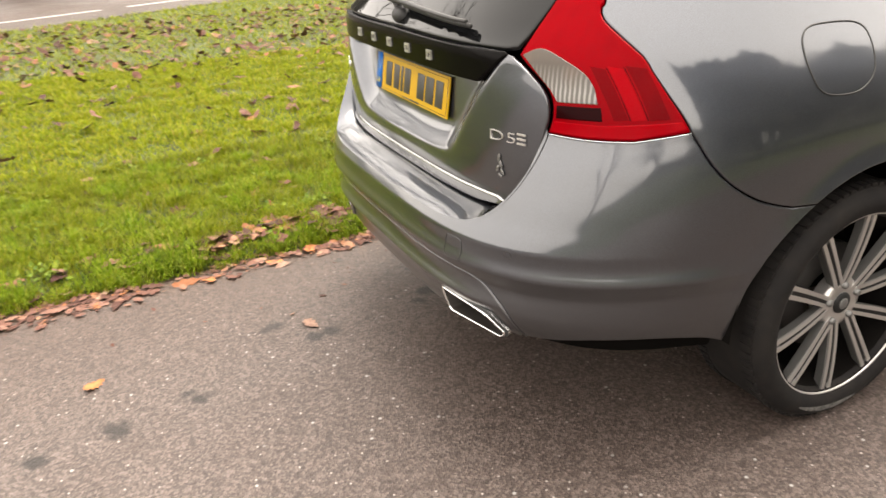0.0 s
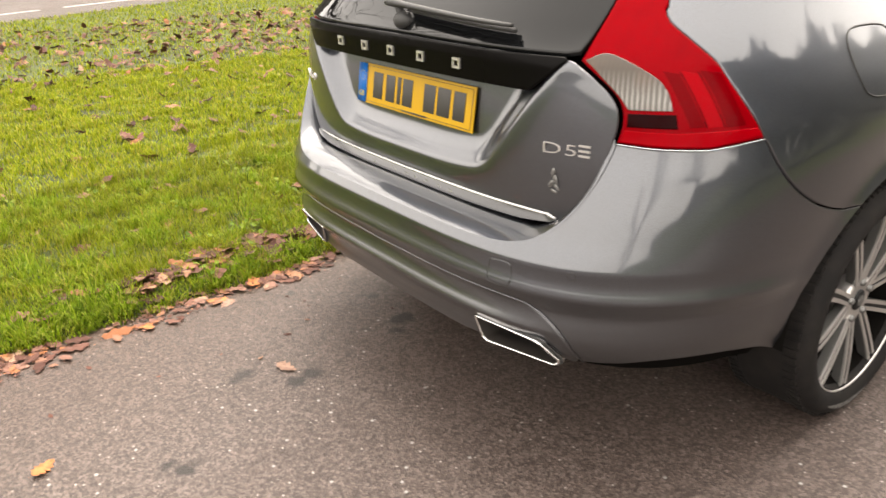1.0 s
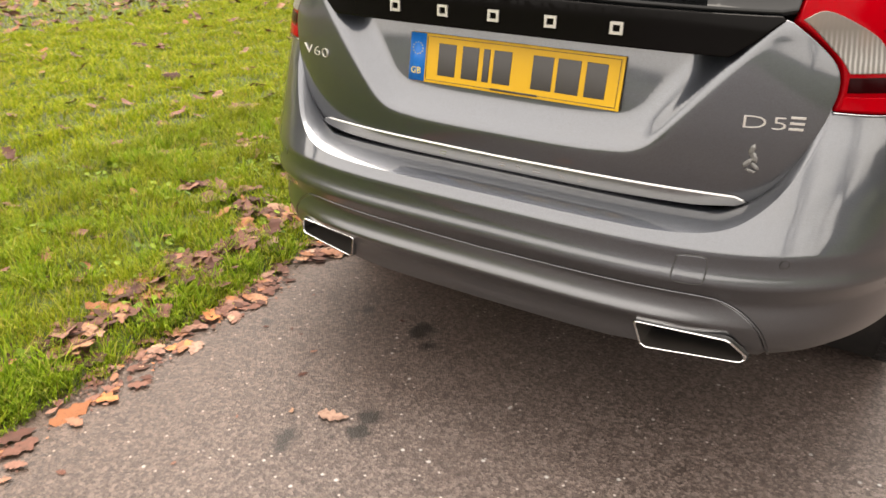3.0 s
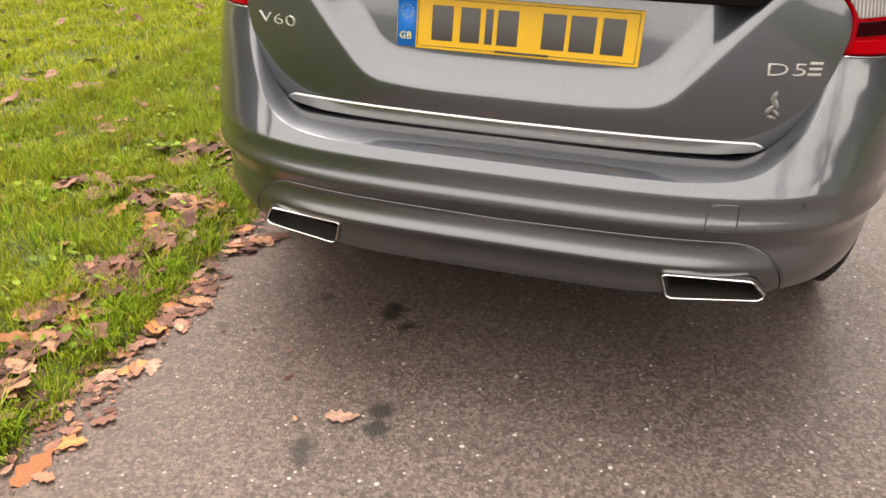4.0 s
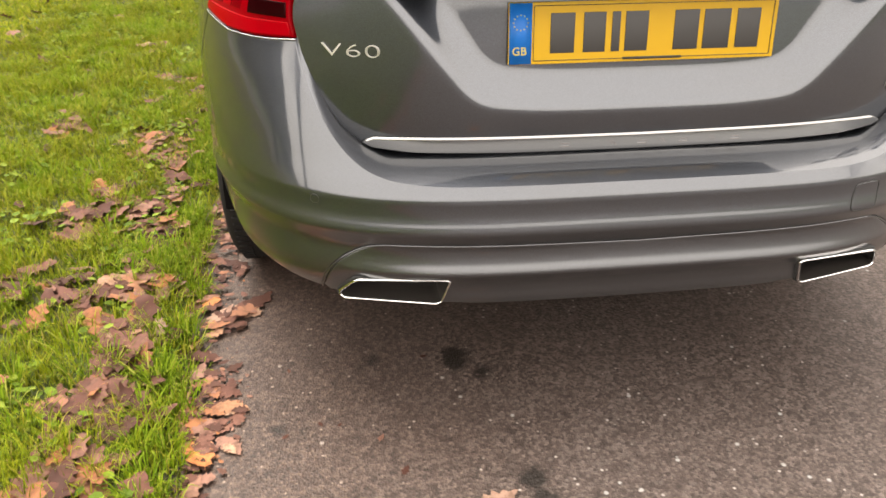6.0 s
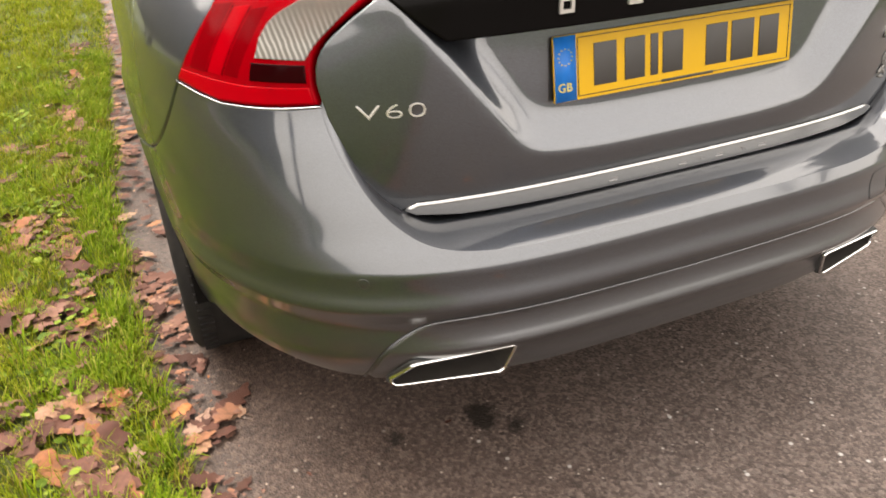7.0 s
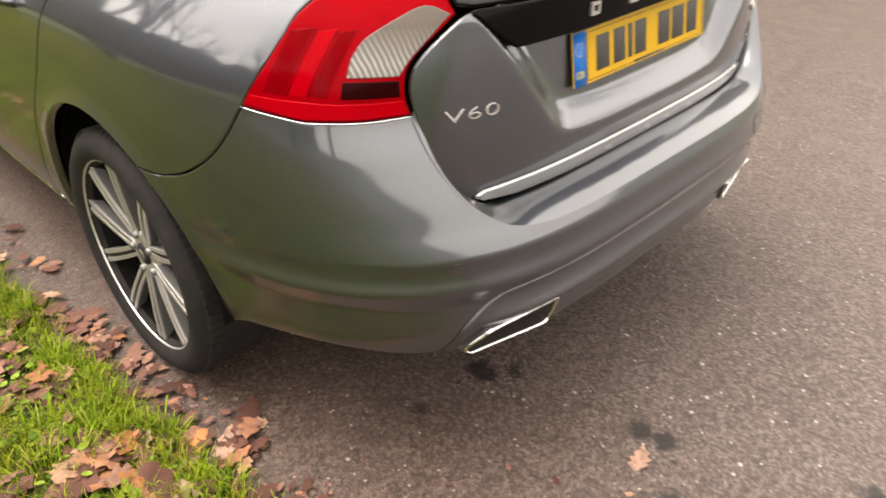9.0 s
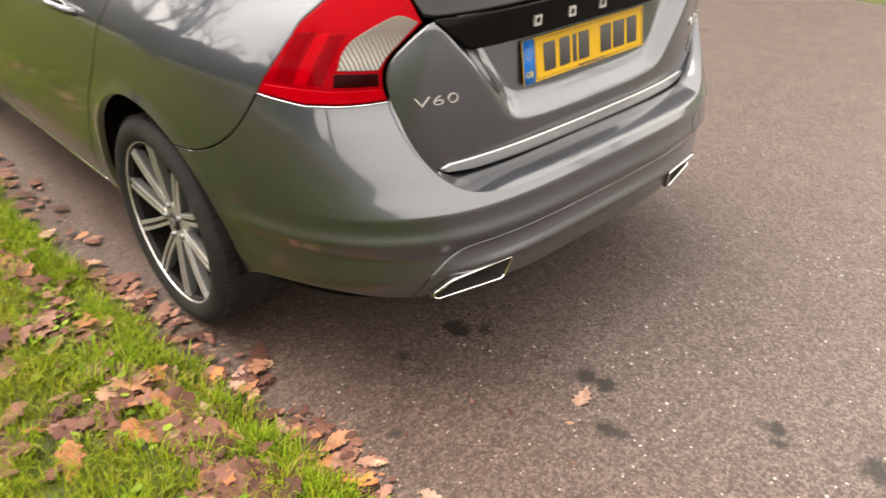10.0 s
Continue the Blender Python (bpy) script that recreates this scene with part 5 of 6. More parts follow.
def heap(x, y):
    best = np.zeros(np.shape(x))
    for hx, hy, r in HEAPS:
        best = np.maximum(best, np.exp(-(((x - hx) ** 2 + (y - hy) ** 2) / r ** 2)))
    return best


def blades(name, x0, x1, y0, y1, count, h0, h1, w0, w1, label, keep=None, mat=None):
    x = rng.uniform(x0, x1, count)
    y = rng.uniform(y0, y1, count)
    u, v = 0.8 * x + 0.6 * y, 0.8 * y - 0.6 * x
    thick = 0.5 + 0.45 * wave(u, v, 4.3, 9.0) + 0.35 * wave(v + 0.3 * x, u, 13.0, 3.0) + 0.3 * wave(u, x, 37.0, 1.0)
    ok = rng.uniform(0, 1, count) < np.clip(0.34 + thick * 0.9, 0.2, 1)
    ok &= x < edge_x(y) - np.abs(rng.normal(0, 0.030, count)) + 0.02
    ok &= rng.uniform(0, 1, count) > 0.75 * np.maximum(drift(x, y), heap(x, y))
    if keep is not None:
        ok &= keep(x, y)
    x, y = x[ok], y[ok]
    n = len(x)
    z = ground_z(x, y) - 0.004
    tuft = np.clip(0.85 + 0.5 * wave(0.7 * x + 0.7 * y, 0.7 * y - 0.7 * x, 9.0, 6.0) + 0.4 * wave(x, y, 29.0, 2.0), 0.35, 2)
    h = rng.uniform(h0, h1, n) * tuft
    w = rng.uniform(w0, w1, n)
    t = rng.uniform(0, 2 * np.pi, n)
    lean = rng.uniform(0.25, 1.15, n) * h
    d = t + rng.normal(0, 0.5, n)
    bx_, by_ = np.cos(t + np.pi / 2) * w / 2, np.sin(t + np.pi / 2) * w / 2
    lx, ly = np.cos(d) * lean, np.sin(d) * lean
    V = np.empty((n, 5, 3))
    V[:, 0] = np.stack([x - bx_, y - by_, z], 1)
    V[:, 1] = np.stack([x + bx_, y + by_, z], 1)
    V[:, 2] = np.stack([x + bx_ * 0.8 + lx * 0.35, y + by_ * 0.8 + ly * 0.35, z + h * 0.62], 1)
    V[:, 3] = np.stack([x - bx_ * 0.8 + lx * 0.35, y - by_ * 0.8 + ly * 0.35, z + h * 0.62], 1)
    V[:, 4] = np.stack([x + lx, y + ly, z + h * 0.95], 1)
    base = (np.arange(n) * 5)[:, None]
    me = bpy.data.meshes.new(name)
    F = np.concatenate([base + np.array([0, 1, 2]), base + np.array([0, 2, 3]), base + np.array([3, 2, 4])])
    me.from_pydata(V.reshape(-1, 3).tolist(), [], F.tolist())
    ob = add_object(name, me, mat or BLADES)
    return tagged(ob, label, "grass", "", "stuff")


not_far_road = lambda x, y: (-0.9025 * x - 0.4307 * y) < 9.33
blades("grass_verge", -2.5, -0.90, -1.7, 4.2, 210000, 0.024, 0.070, 0.0018, 0.0038, "short bright green grass of the verge")
blades("grass_lawn", -5.5, -2.5, -2.6, 9.0, 300000, 0.028, 0.060, 0.0035, 0.007, "short bright green lawn grass", mat=BLADES_LAWN)
blades("grass_lawn_far", -14.0, -5.5, -5.0, 14.0, 120000, 0.03, 0.065, 0.006, 0.013, "yellow-green lawn grass further off", not_far_road, BLADES_LAWN)
blades("grass_lawn_near_lane", -5.5, -0.92, -7.0, -1.7, 110000, 0.025, 0.055, 0.004, 0.008, "short lawn grass back along the lane")
blades("grass_lawn_ahead", -5.5, -2.5, 9.0, 18.0, 26000, 0.03, 0.06, 0.006, 0.012, "short lawn grass ahead of the car")
blades("grass_edge", -2.5, -0.92, 4.2, 14.0, 150000, 0.024, 0.060, 0.003, 0.006, "short grass along the lane")


def tufts(name, spots, label):
    """Clumps of longer blades that bend outwards from one root each."""
    V, F, base = [], [], 0
    for x, y, r, h in spots:
        k = int(rng.integers(26, 54))
        a, q = rng.uniform(0, 2 * np.pi, k), np.sqrt(rng.uniform(0, 1, k)) * r
        px, py = x + q * np.cos(a), y + q * np.sin(a)
        d = a + rng.normal(0, 0.5, k)
        hh = h * rng.uniform(0.55, 1.1, k)
        out = hh * (0.25 + 0.9 * q / r * rng.uniform(0.4, 1.2, k))
        w = rng.uniform(0.0022, 0.0042, k)
        z = ground_z(px, py) - 0.004
        sx, sy = -np.sin(d) * w / 2, np.cos(d) * w / 2
        lx, ly = np.cos(d) * out, np.sin(d) * out
        B = np.empty((k, 7, 3))
        for n_, (u, f, g) in enumerate(((0.0, 1.0, 0.0), (0.30, 0.95, 0.55), (0.68, 0.7, 0.92))):
            B[:, 2 * n_] = np.stack([px - sx * f + lx * u, py - sy * f + ly * u, z + hh * g], 1)
            B[:, 2 * n_ + 1] = np.stack([px + sx * f + lx * u, py + sy * f + ly * u, z + hh * g], 1)
        B[:, 6] = np.stack([px + lx, py + ly, z + hh * (1.0 - 0.25 * out / hh)], 1)
        V.append(B.reshape(-1, 3))
        b = base + (np.arange(k) * 7)[:, None]
        F.append(np.concatenate([b + np.array(t) for t in ((0, 1, 3), (0, 3, 2), (2, 3, 5), (2, 5, 4), (4, 5, 6))]))
        base += 7 * k
    me = bpy.data.meshes.new(name)
    me.from_pydata(np.concatenate(V).tolist(), [], np.concatenate(F).tolist())
    return tagged(add_object(name, me, BLADES_FRESH), label, "grass", "", "stuff")


spots = []
while len(spots) < 900:
    y = rng.uniform(-1.5, 4.2)
    e = float(edge_x(y))
    x = e - 0.02 - abs(rng.normal(0, 0.09)) if rng.uniform() < 0.35 else rng.uniform(-2.3, e - 0.04)
    if max(float(drift(x, y)), float(heap(x, y))) < 0.5 and float(wave(x, y, 6.0, 2.5)) + rng.uniform(-0.5, 0.5) > -0.1:
        spots.append((x, y, rng.uniform(0.018, 0.05), rng.uniform(0.035, 0.075)))
tufts("grass_tufts", spots, "clumps of longer fresh green grass in the verge")


def make_leaf_material(name, source, dust=1.0):
    m = material(name, (0.0706, 0.0353, 0.0176), 0.75, spec=0.2)
    n, l, b = nodes_of(m)
    if source == "object":
        r = n.new("ShaderNodeObjectInfo").outputs["Random"]
    else:
        r = n.new("ShaderNodeNewGeometry").outputs["Random Per Island"]
    stops = [(0.0, (0.030, 0.0105, 0.0070)), (0.30, (0.060, 0.0225, 0.0150)), (0.55, (0.100, 0.0430, 0.0300)), (0.78, (0.140, 0.0700, 0.0500)), (0.90, (0.165, 0.0580, 0.0200)), (1.0, (0.220, 0.1320, 0.0880))]
    ramp = ramp_node(m, r, [(p, (a * dust, b_ * dust ** 1.35, c_ * dust ** 1.5)) for p, (a, b_, c_) in stops])
    blot = noise_node(m, 45, 4, 0.7)
    vein = noise_node(m, 260, 2)
    c = mix_node(m, ramp_node(m, blot.outputs["Fac"], [(0.45, 0.0), (0.75, 0.7)]).outputs[0], ramp.outputs[0], (0.0274, 0.0146, 0.0080))
    l.new(c, b.inputs["Base Color"])
    bump_node(m, vein.outputs["Fac"], 0.3, 0.001)
    return m


LEAF_ONE, LEAF_MANY = make_leaf_material("dry_oak_leaf", "object"), make_leaf_material("dry_leaf_litter", "island")
LEAF_TRODDEN = make_leaf_material("trodden_leaf_litter", "island", 1.22)
LEAF_PALE, LEAF_ORANGE = material("pale_dry_leaf", (0.215, 0.135, 0.100), 0.75, spec=0.2), material("orange_dry_leaf", (0.300, 0.115, 0.040), 0.7, spec=0.2)
for m, dark in ((LEAF_PALE, (0.110, 0.062, 0.045)), (LEAF_ORANGE, (0.150, 0.050, 0.018))):
    light = tuple(m.node_tree.nodes["Principled BSDF"].inputs["Base Color"].default_value)[:3]
    m.node_tree.links.new(mix_node(m, ramp_node(m, noise_node(m, 5, 5, 0.7).outputs["Fac"], [(0.45, 0.0), (0.72, 1.0)]).outputs[0], light, dark), m.node_tree.nodes["Principled BSDF"].inputs["Base Color"])


def leaf_shape(seed, lobes=4):
    """Vertices and faces of one lobed, curled leaf 1 long, lying along x."""
    g = np.random.default_rng(seed)
    n = 15
    u = np.linspace(0, 1, n)
    env = 0.30 * np.sin(np.pi * u ** 0.75) ** 0.8
    ph = g.uniform(-0.3, 0.3)
    wl = env * (0.84 + 0.26 * np.sin(2 * np.pi * (lobes * u + 0.1 + ph)))
    wr = env * (0.84 + 0.26 * np.sin(2 * np.pi * (lobes * u + 0.25 + ph + g.uniform(-0.1, 0.1))))
    wl[0] = wr[0] = 0.012
    wl[-1] = wr[-1] = 0.02
    curl, roll, bend = g.uniform(-0.5, 1.3), g.uniform(-0.25, 0.25), g.uniform(-0.25, 0.35)
    V = []
    mid = bend * (u - 0.5) ** 2 + 0.03 * np.sin(u * 9 + g.uniform(0, 6))
    sway = 0.06 * np.sin(u * 3 + g.uniform(0, 6))
    for k in range(n):
        for s, w in ((-1, wl[k]), (-0.5, wl[k] * 0.5), (0, 0), (0.5, wr[k] * 0.5), (1, wr[k])):
            y = np.sign(s) * w
            z = mid[k] + curl * y * y * 1.6 + roll * y + 0.018 * np.sin(13 * u[k] + 9 * y)
            V.append((u[k] - 0.5, y + sway[k], z))
    F = [(k * 5 + j, k * 5 + j + 1, k * 5 + j + 6, k * 5 + j + 5) for k in range(n - 1) for j in range(4)]
    # stalk
    b = len(V)
    V += [(-0.5, sway[0] - 0.006, mid[0]), (-0.5, sway[0] + 0.006, mid[0]), (-0.72, sway[0] + 0.03, mid[0] + 0.01)]
    F.append((b, b + 1, b + 2))
    V = np.array(V)
    V[:, 2] -= V[:, 2].min()
    return V, F


SHAPES = [leaf_shape(20 + k, 3 + k % 3) for k in range(8)]


def scatter(name, xs, ys, zs, sizes, tilt, label, category, mat, flat=1.0):
    """Many leaves in one mesh."""
    P, F, base = [], [], 0
    for k, (x, y, z, s) in enumerate(zip(xs, ys, zs, sizes)):
        V, f = SHAPES[int(rng.integers(0, 8))]
        R = np.array(Euler((rng.normal(0, tilt), rng.normal(0, tilt), rng.uniform(0, 6.283))).to_matrix())
        Q = (V * np.array((s, s, s * flat))) @ R.T
        Q[:, 2] -= np.quantile(Q[:, 2], 0.15)
        P.append(Q + np.array((x, y, z)))
        F += [tuple(i + base for i in q) for q in f]
        base += len(V)
    me = bpy.data.meshes.new(name)
    me.from_pydata(np.concatenate(P).tolist(), [], F)
    me.shade_smooth()
    return tagged(add_object(name, me, mat), label, category, "", "stuff")


def surface_z(x, y):
    x, y = np.asarray(x, float), np.asarray(y, float)
    return np.where(x > edge_x(y) + 0.01, 0.002, np.maximum(ground_z(x, y), -0.01) + np.where(x < edge_x(y) - 0.05, 0.007, 0.003))


# leaf mould pressed flat between the grass and the lane
n = 5200
y = np.concatenate([rng.uniform(-2.5, 1.2, 3400), rng.uniform(1.2, 8.0, 1800)])
y = y[rng.uniform(0, 1, n) < np.clip(0.50 + 0.8 * wave(y, y * 0.7, 6.0, 2.0), 0.10, 1)]
n = len(y)
u = rng.beta(1.5, 2.4, n) * 1.7 - 0.25
x = edge_x(y) + u * (along(MOULD_END, y) - edge_x(y))
scatter("leaf_litter_edge", x, y, surface_z(x, y) + rng.uniform(0, 0.006, n), 0.008 + 0.060 * rng.uniform(0, 1, n) ** 3.2, 0.05, "brown leaf fragments pressed flat along the lane's edge", "leaf litter", LEAF_TRODDEN, 0.3)
n = 170
y = np.concatenate([rng.uniform(-1.6, 1.0, 50), rng.uniform(1.0, 5.0, 120)])
x = edge_x(y) + rng.uniform(-0.6, 1.15, n) * (along(MOULD_END, y) - edge_x(y))
scatter("leaf_litter_band", x, y, surface_z(x, y) + rng.uniform(0, 0.008, n), rng.uniform(0.055, 0.105, n), 0.06, "wet brown leaves trodden flat beside the lane", "leaf litter", LEAF_TRODDEN, 0.35)
# heaps in the verge grass
x = np.concatenate([hx + rng.normal(0, r * 0.55, int(r * 140)) for hx, hy, r in HEAPS])
y = np.concatenate([hy + rng.normal(0, r * 0.75, int(r * 140)) for hx, hy, r in HEAPS])
scatter("leaf_litter_grass", x, y, surface_z(x, y) + rng.uniform(-0.002, 0.016, len(x)), rng.uniform(0.07, 0.135, len(x)), 0.16, "heaps of brown oak leaves caught in the verge grass", "leaf litter", LEAF_MANY)
# the line of leaves inside the verge
x, y = rng.uniform(-1.35, -1.0, 2600), rng.uniform(-1.7, 4.5, 2600)
ok = rng.uniform(0, 1, 2600) < 0.42 * drift(x, y)
x, y = x[ok], y[ok]
scatter("leaf_litter_drift", x, y, surface_z(x, y) + rng.uniform(0.0, 0.014, len(x)), rng.uniform(0.06, 0.12, len(x)), 0.16, "brown oak leaves drifted in a line along the verge", "leaf litter", LEAF_MANY)
# a few torn pieces sunk in the sward
x, y = rng.uniform(-2.5, -1.05, 150), rng.uniform(-1.5, 4.2, 150)
scatter("leaf_litter_sward", x, y, surface_z(x, y) + rng.uniform(-0.006, 0.010, 150), rng.uniform(0.04, 0.10, 150), 0.22, "torn brown leaves sunk in the grass", "leaf litter", LEAF_MANY)
# leaves over the wide lawn, thick in one band
x = np.concatenate([rng.uniform(-9.5, -2.4, 900), rng.uniform(-9.3, -5.2, 1100)])
y = np.concatenate([rng.uniform(-3.5, 9.0, 900), rng.uniform(-3.5, 5.0, 1100)])
ok = not_far_road(x, y)
x, y = x[ok], y[ok]
scatter("leaf_litter_lawn", x, y, surface_z(x, y) + 0.012, rng.uniform(0.07, 0.13, len(x)), 0.3, "brown leaves strewn over the lawn", "leaf litter", LEAF_MANY)

# single leaves near the camera's way
LEAF_MESHES = []
for k, (V, F) in enumerate(SHAPES):
    me = bpy.data.meshes.new("fallen_leaf")
    me.from_pydata(V.tolist(), [], F)
    me.shade_smooth()
    me.materials.append(LEAF_ONE)
    LEAF_MESHES.append(me)


def fallen_leaf(x, y, size, turn, kind, tilt=0.08, lift=0.0, mat=None):
    ob = new("fallen_leaf", LEAF_MESHES[kind % 8])
    if mat is not None:
        ob.material_slots[0].link = "OBJECT"
        ob.material_slots[0].material = mat
    shade = "pale pinkish" if mat == LEAF_PALE else "orange" if mat == LEAF_ORANGE else "dry brown"
    where = "on damp asphalt" if x > float(edge_x(np.array(y))) + 0.03 else "in the grass verge"
    ob.matrix_world = Matrix.Translation((x, y, float(surface_z(x, y)) + lift)) @ Euler((rng.normal(0, tilt), rng.normal(0, tilt), turn)).to_matrix().to_4x4() @ Matrix.Diagonal((size, size, size * (0.45 if "asphalt" in where else 0.8), 1))
    return tagged(ob, shade + " lobed oak leaf lying " + where, "leaf", "fallen leaves")


for x, y, s, t, k in ((-0.300, -0.231, 0.085, 0.4, 1), (-0.262, -0.950, 0.085, 2.2, 2), (-0.935, -0.035, 0.105, 1.9, 4), (-0.856, 0.555, 0.11, 1.0, 3), (-0.885, 0.52, 0.10, 2.4, 5), (-0.925, 0.505, 0.12, 4.0, 0), (-0.945, 0.77, 0.10, 2.4, 6),
                      (-0.955, 0.50, 0.10, 0.9, 7), (-1.02, 0.565, 0.115, 3.2, 2), (-1.125, 0.62, 0.125, 0.6, 1), (-1.05, 0.187, 0.10, 1.0, 5), (-1.16, 0.115, 0.12, 5.1, 0), (-0.97, 1.25, 0.10, 2.7, 3), (-0.875, -0.58, 0.115, 1.4, 6),
                      (-0.855, -0.50, 0.10, 0.2, 4), (-0.885, -0.22, 0.085, 3.9, 2), (-0.835, -0.20, 0.07, 5.2, 1), (-1.12, 0.40, 0.11, 4.4, 7), (-0.95, 0.98, 0.10, 1.2, 0)):
    fallen_leaf(x, y, s, t, k, mat=LEAF_PALE if k in (1, 7) else LEAF_ORANGE if k in (2, 4) else None)
for k in range(66):
    if k % 3:
        hx, hy, r = HEAPS[k % len(HEAPS)]
        x, y = hx + rng.normal(0, r * 0.7), hy + rng.normal(0, r * 0.9)
    else:
        y = rng.uniform(-1.1, 3.4)
        x = float(edge_x(np.array(y))) - abs(rng.normal(0, 0.35)) - 0.03
    fallen_leaf(x, y, rng.uniform(0.07, 0.125), rng.uniform(0, 6.28), k, 0.14, 0.008)
for k in range(12):
    fallen_leaf(rng.uniform(-0.80, -0.35), rng.uniform(-0.9, 0.3), rng.uniform(0.012, 0.03), rng.uniform(0, 6.28), k, 0.05)

# broad-leaved weeds in the verge
def make_weed_material():
    m = material("clover_leaves", (0.0415, 0.0923, 0.0138), 0.7, spec=0.15)
    n, l, b = nodes_of(m)
    r = ramp_node(m, n.new("ShaderNodeNewGeometry").outputs["Random Per Island"], [(0.0, (0.0369, 0.0646, 0.0046)), (0.6, (0.0785, 0.1200, 0.0074)), (1.0, (0.1292, 0.1662, 0.0185))])
    l.new(r.outputs[0], b.inputs["Base Color"])
    return m


def weeds():
    P, F, base = [], [], 0
    spots = [(rng.uniform(-2.4, -1.03), rng.uniform(-1.3, 4.0)) for _ in range(90)]
    for sx, sy in spots:
        for k in range(int(rng.integers(14, 40))):
            x, y = sx + rng.normal(0, 0.06), sy + rng.normal(0, 0.06)
            if x > float(edge_x(np.array(y))) - 0.05:
                continue
            s = rng.uniform(0.005, 0.012)
            z = float(ground_z(np.array(x), np.array(y))) + rng.uniform(0.012, 0.032)
            t0, tx, ty = rng.uniform(0, 6.28), rng.normal(0, 0.35), rng.normal(0, 0.35)
            ring = [(x, y, z - 0.003)]
            for j in range(7):
                t = t0 + j * 2 * math.pi / 7
                dx, dy = s * math.cos(t) * 1.25, s * math.sin(t)
                ring.append((x + dx, y + dy, z + tx * dx + ty * dy))
            P += ring
            F += [(base, base + 1 + j, base + 1 + (j + 1) % 7) for j in range(7)]
            base += 8
    me = bpy.data.meshes.new("verge_weeds")
    me.from_pydata(P, [], F)
    return tagged(add_object("verge_weeds", me, make_weed_material()), "small round-leaved green weeds among the grass", "weeds", "", "stuff")


weeds()


# ---------------------------------------------------------------- bare trees and far woods, seen in the car's reflections
BARK = material("dark_bark", (0.0324, 0.0265, 0.0212), 0.9)
nb = noise_node(BARK, 9, 6, 0.7)
BARK.node_tree.links.new(mix_node(BARK, nb.outputs["Fac"], (0.0176, 0.0147, 0.0118), (0.0529, 0.0441, 0.0324)), BARK.node_tree.nodes["Principled BSDF"].inputs["Base Color"])
TWIGS = material("bare_twigs", (0.0294, 0.0224, 0.0165), 0.9)


def tree(x, y, height, seed):
    g = random.Random(seed)
    root = thing("bare_tree", "tall leafless winter tree standing in grass", "tree", "bare trees", "", (x, y, float(ground_z(np.array(x), np.array(y))) - 0.05))
    trunk, crown = bmesh.new(), bmesh.new()

    def grow(bm, p, d, length, r, depth):
        pts, q, v = [p], p.copy(), d.copy()
        for k in range(4):
            v = (v + Vector((g.gauss(0, 0.16), g.gauss(0, 0.16), g.gauss(0.03, 0.10)))).normalized()
            q = q + v * length / 4
            pts.append(q.copy())
        sides = 8 if depth == 0 else 5 if depth < 3 else 3
        tube(bm, pts, [r * (1 - 0.5 * k / 4) for k in range(5)], sides)
        if depth >= 5 or r < 0.006:
            return
        for k in range(4 if depth in (1, 3) else 3):
            s = g.uniform(0.45, 1.0) if k else 1.0
            i = min(4, max(1, int(s * 4)))
            a = Vector((g.gauss(0, 1), g.gauss(0, 1), g.gauss(0.25, 0.6))).normalized()
            nd = (v * 0.75 + a * (0.75 if k else 0.45)).normalized()
            grow(crown, pts[i], nd, length * g.uniform(0.55, 0.8), r * g.uniform(0.42, 0.6), depth + 1)

    grow(trunk, Vector((0, 0, 0)), Vector((0, 0, 1)), height * 0.34, height * 0.022, 0)
    part("trunk", trunk, BARK, root)
    part("crown", crown, TWIGS, root, "bare spreading branches and twigs")


TREES = [(-6.5, 10.0, 16), (-9.5, 17.0, 18), (-23, 5, 17), (-20, 15, 14), (-26, 26, 16), (24, -22, 15), (24, -6, 13), (26, 8, 15), (22, 22, 14), (-16.5, -2, 17), (-19.5, -9, 18)]
for k, (x, y, h) in enumerate(TREES):
    tree(x, y, h, 50 + k)


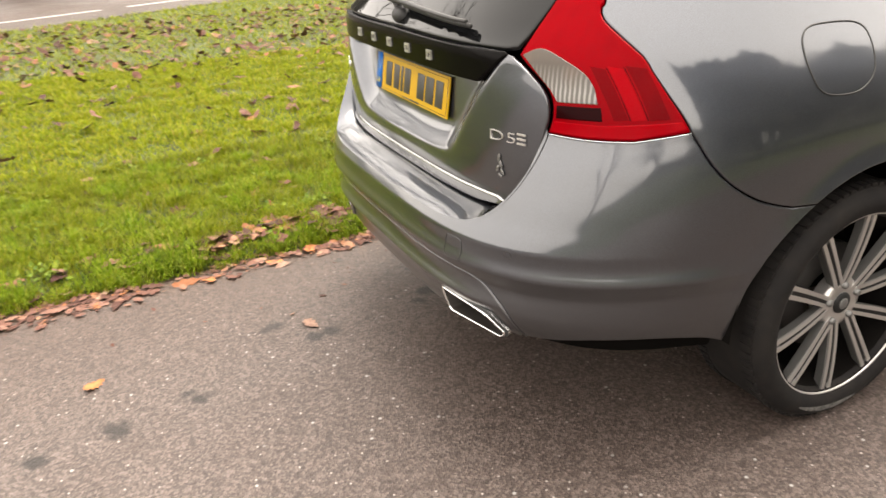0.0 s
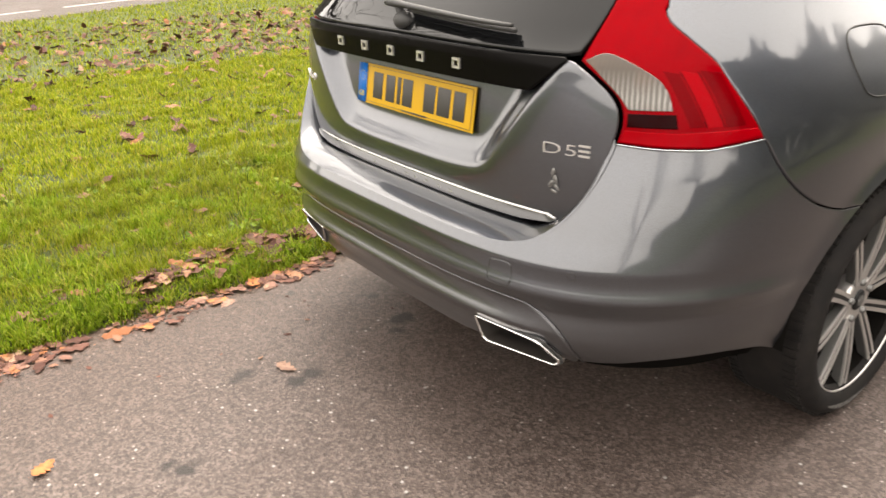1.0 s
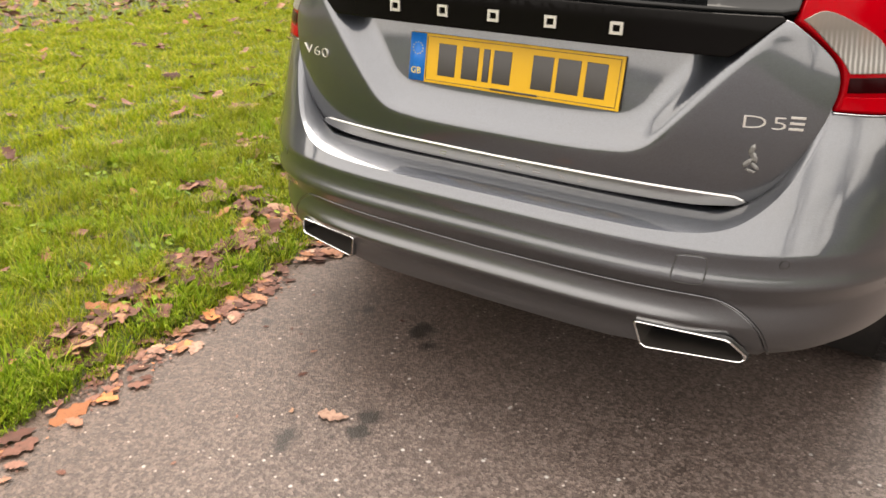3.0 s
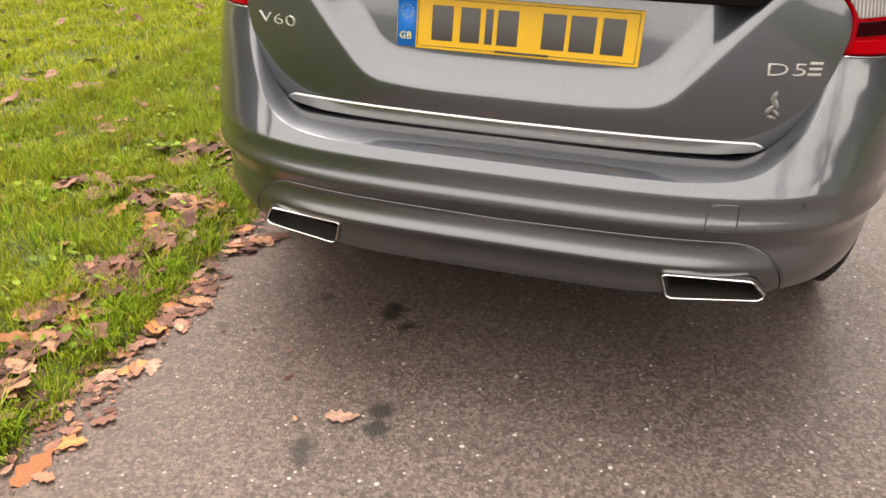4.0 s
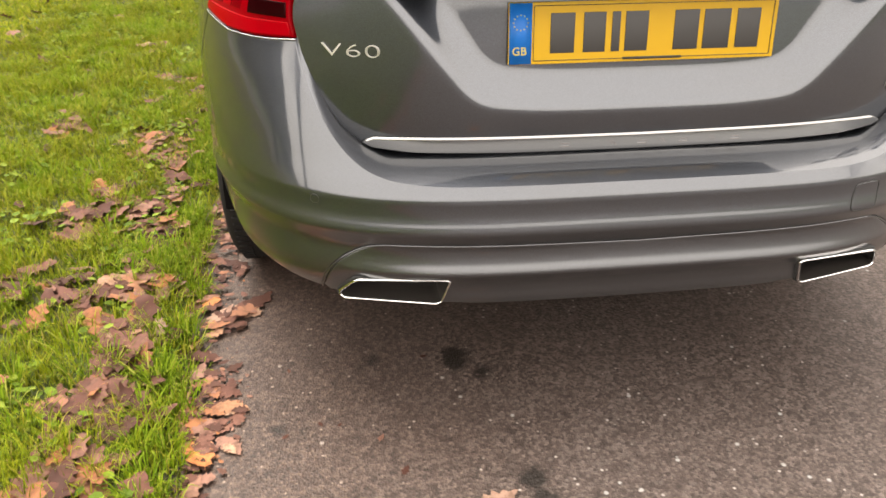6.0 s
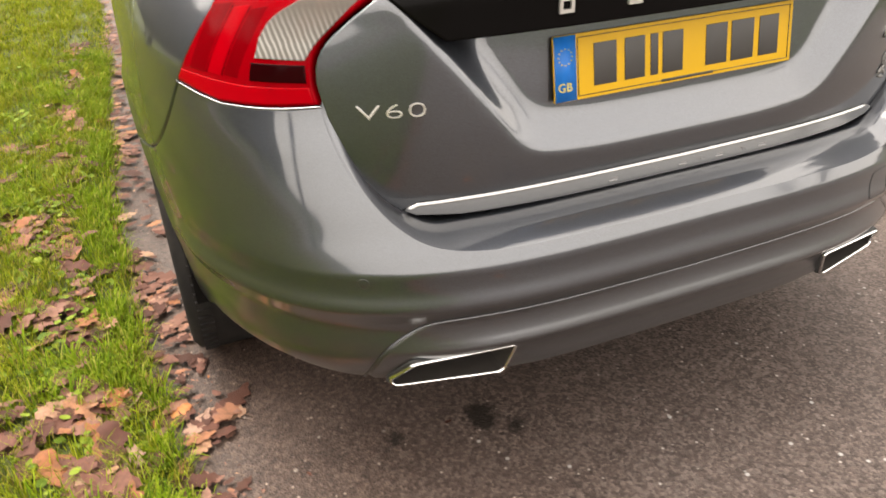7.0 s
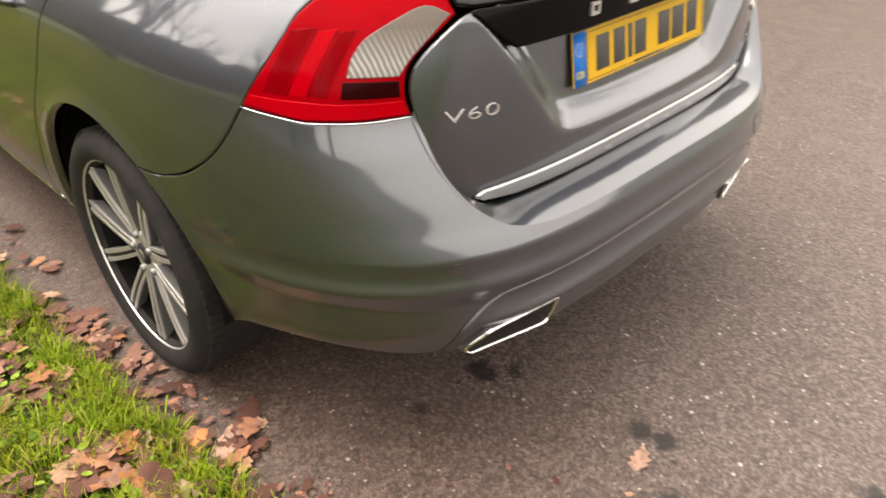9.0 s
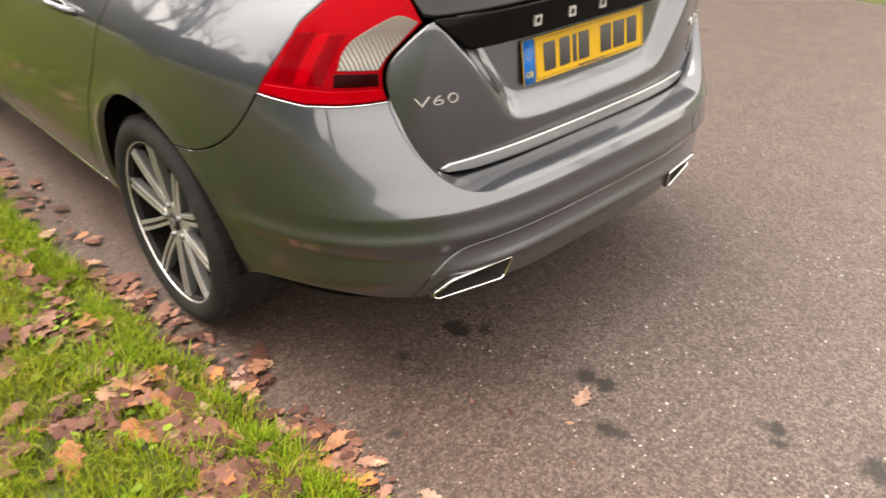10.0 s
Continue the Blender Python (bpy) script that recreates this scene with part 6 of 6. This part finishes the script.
def hedge():
    """A tall tree belt out of view, added as a dark mass in the paint's reflections."""
    g = np.random.default_rng(31)
    n = 60000
    y = g.uniform(1.0, 26.0, n)
    top = 9.0 + 1.5 * wave(y, y * 0.2, 0.9, 2.0) + 0.8 * wave(y, y, 3.1, 4.0)
    h = top * g.uniform(0.02, 1.0, n) ** 0.8
    x = 9.6 + g.uniform(-1, 1, n) * (1.7 - 1.0 * (h / top) ** 2)
    s = g.uniform(0.09, 0.24, n)
    c = np.stack([x, y, h], 1)
    u = g.normal(0, 1, (n, 3))
    u /= np.linalg.norm(u, axis=1)[:, None]
    v = np.cross(u, g.normal(0, 1, (n, 3)))
    v /= np.linalg.norm(v, axis=1)[:, None]
    P = np.stack([c - u * s[:, None], c + v * s[:, None] * 0.6, c + u * s[:, None], c - v * s[:, None] * 0.6], 1).reshape(-1, 3)
    me = bpy.data.meshes.new("evergreen_belt")
    me.from_pydata(P.tolist(), [], (np.arange(n)[:, None] * 4 + np.arange(4)).tolist())
    m = material("grey_belt_foliage", (0.02, 0.025, 0.014), 0.8)
    # grey tones lightened to suit the mirrored treeline
    r = ramp_node(m, m.node_tree.nodes.new("ShaderNodeNewGeometry").outputs["Random Per Island"], [(0.0, (0.100, 0.104, 0.096)), (1.0, (0.200, 0.202, 0.185))])
    m.node_tree.links.new(r.outputs[0], m.node_tree.nodes["Principled BSDF"].inputs["Base Color"])
    return tagged(add_object("evergreen_belt", me, m), "grey tree belt across the lane, out of view, added for the paint's reflections", "hedge", "", "stuff")


hedge()


def woods():
    """A ring of far woodland with an uneven top."""
    n, rows = 1440, 5
    P, F = [], []
    for j in range(rows):
        for i in range(n):
            t = 2 * math.pi * i / n
            side = min(1, max(0, (math.sin(t) + 0.32) / 0.10))
            rough = 1.4 * math.sin(3 * t + 1) + 0.9 * math.sin(11 * t) + 0.6 * math.sin(29 * t + 2) + 0.9 * math.sin(83 * t) * math.sin(47 * t + 1) + rng.uniform(-1.6, 1.0)
            top = 1.6 + 0.12 * rough + (14.0 - 9.0 * math.cos(t) + 0.9 * rough) * side
            r = 85 + 3 * math.sin(7 * t) + 1.5 * math.sin(j * 2.1 + 23 * t) + 0.7 * j
            P.append((r * math.cos(t), r * math.sin(t), -0.3 + top * j / (rows - 1)))
    for j in range(rows - 1):
        for i in range(n):
            k = (i + 1) % n
            F.append((j * n + i, j * n + k, (j + 1) * n + k, (j + 1) * n + i))
    me = bpy.data.meshes.new("backdrop")
    me.from_pydata(P, [], F)
    m = material("far_woodland", (0.04, 0.036, 0.026), 1.0)
    t = noise_node(m, 0.7, 6, 0.7)
    m.node_tree.links.new(mix_node(m, t.outputs["Fac"], (0.030, 0.031, 0.025), (0.085, 0.076, 0.062)), m.node_tree.nodes["Principled BSDF"].inputs["Base Color"])
    return tagged(add_object("backdrop", me, m), "dark line of distant leafless woodland", "woodland", "", "structure")


woods()
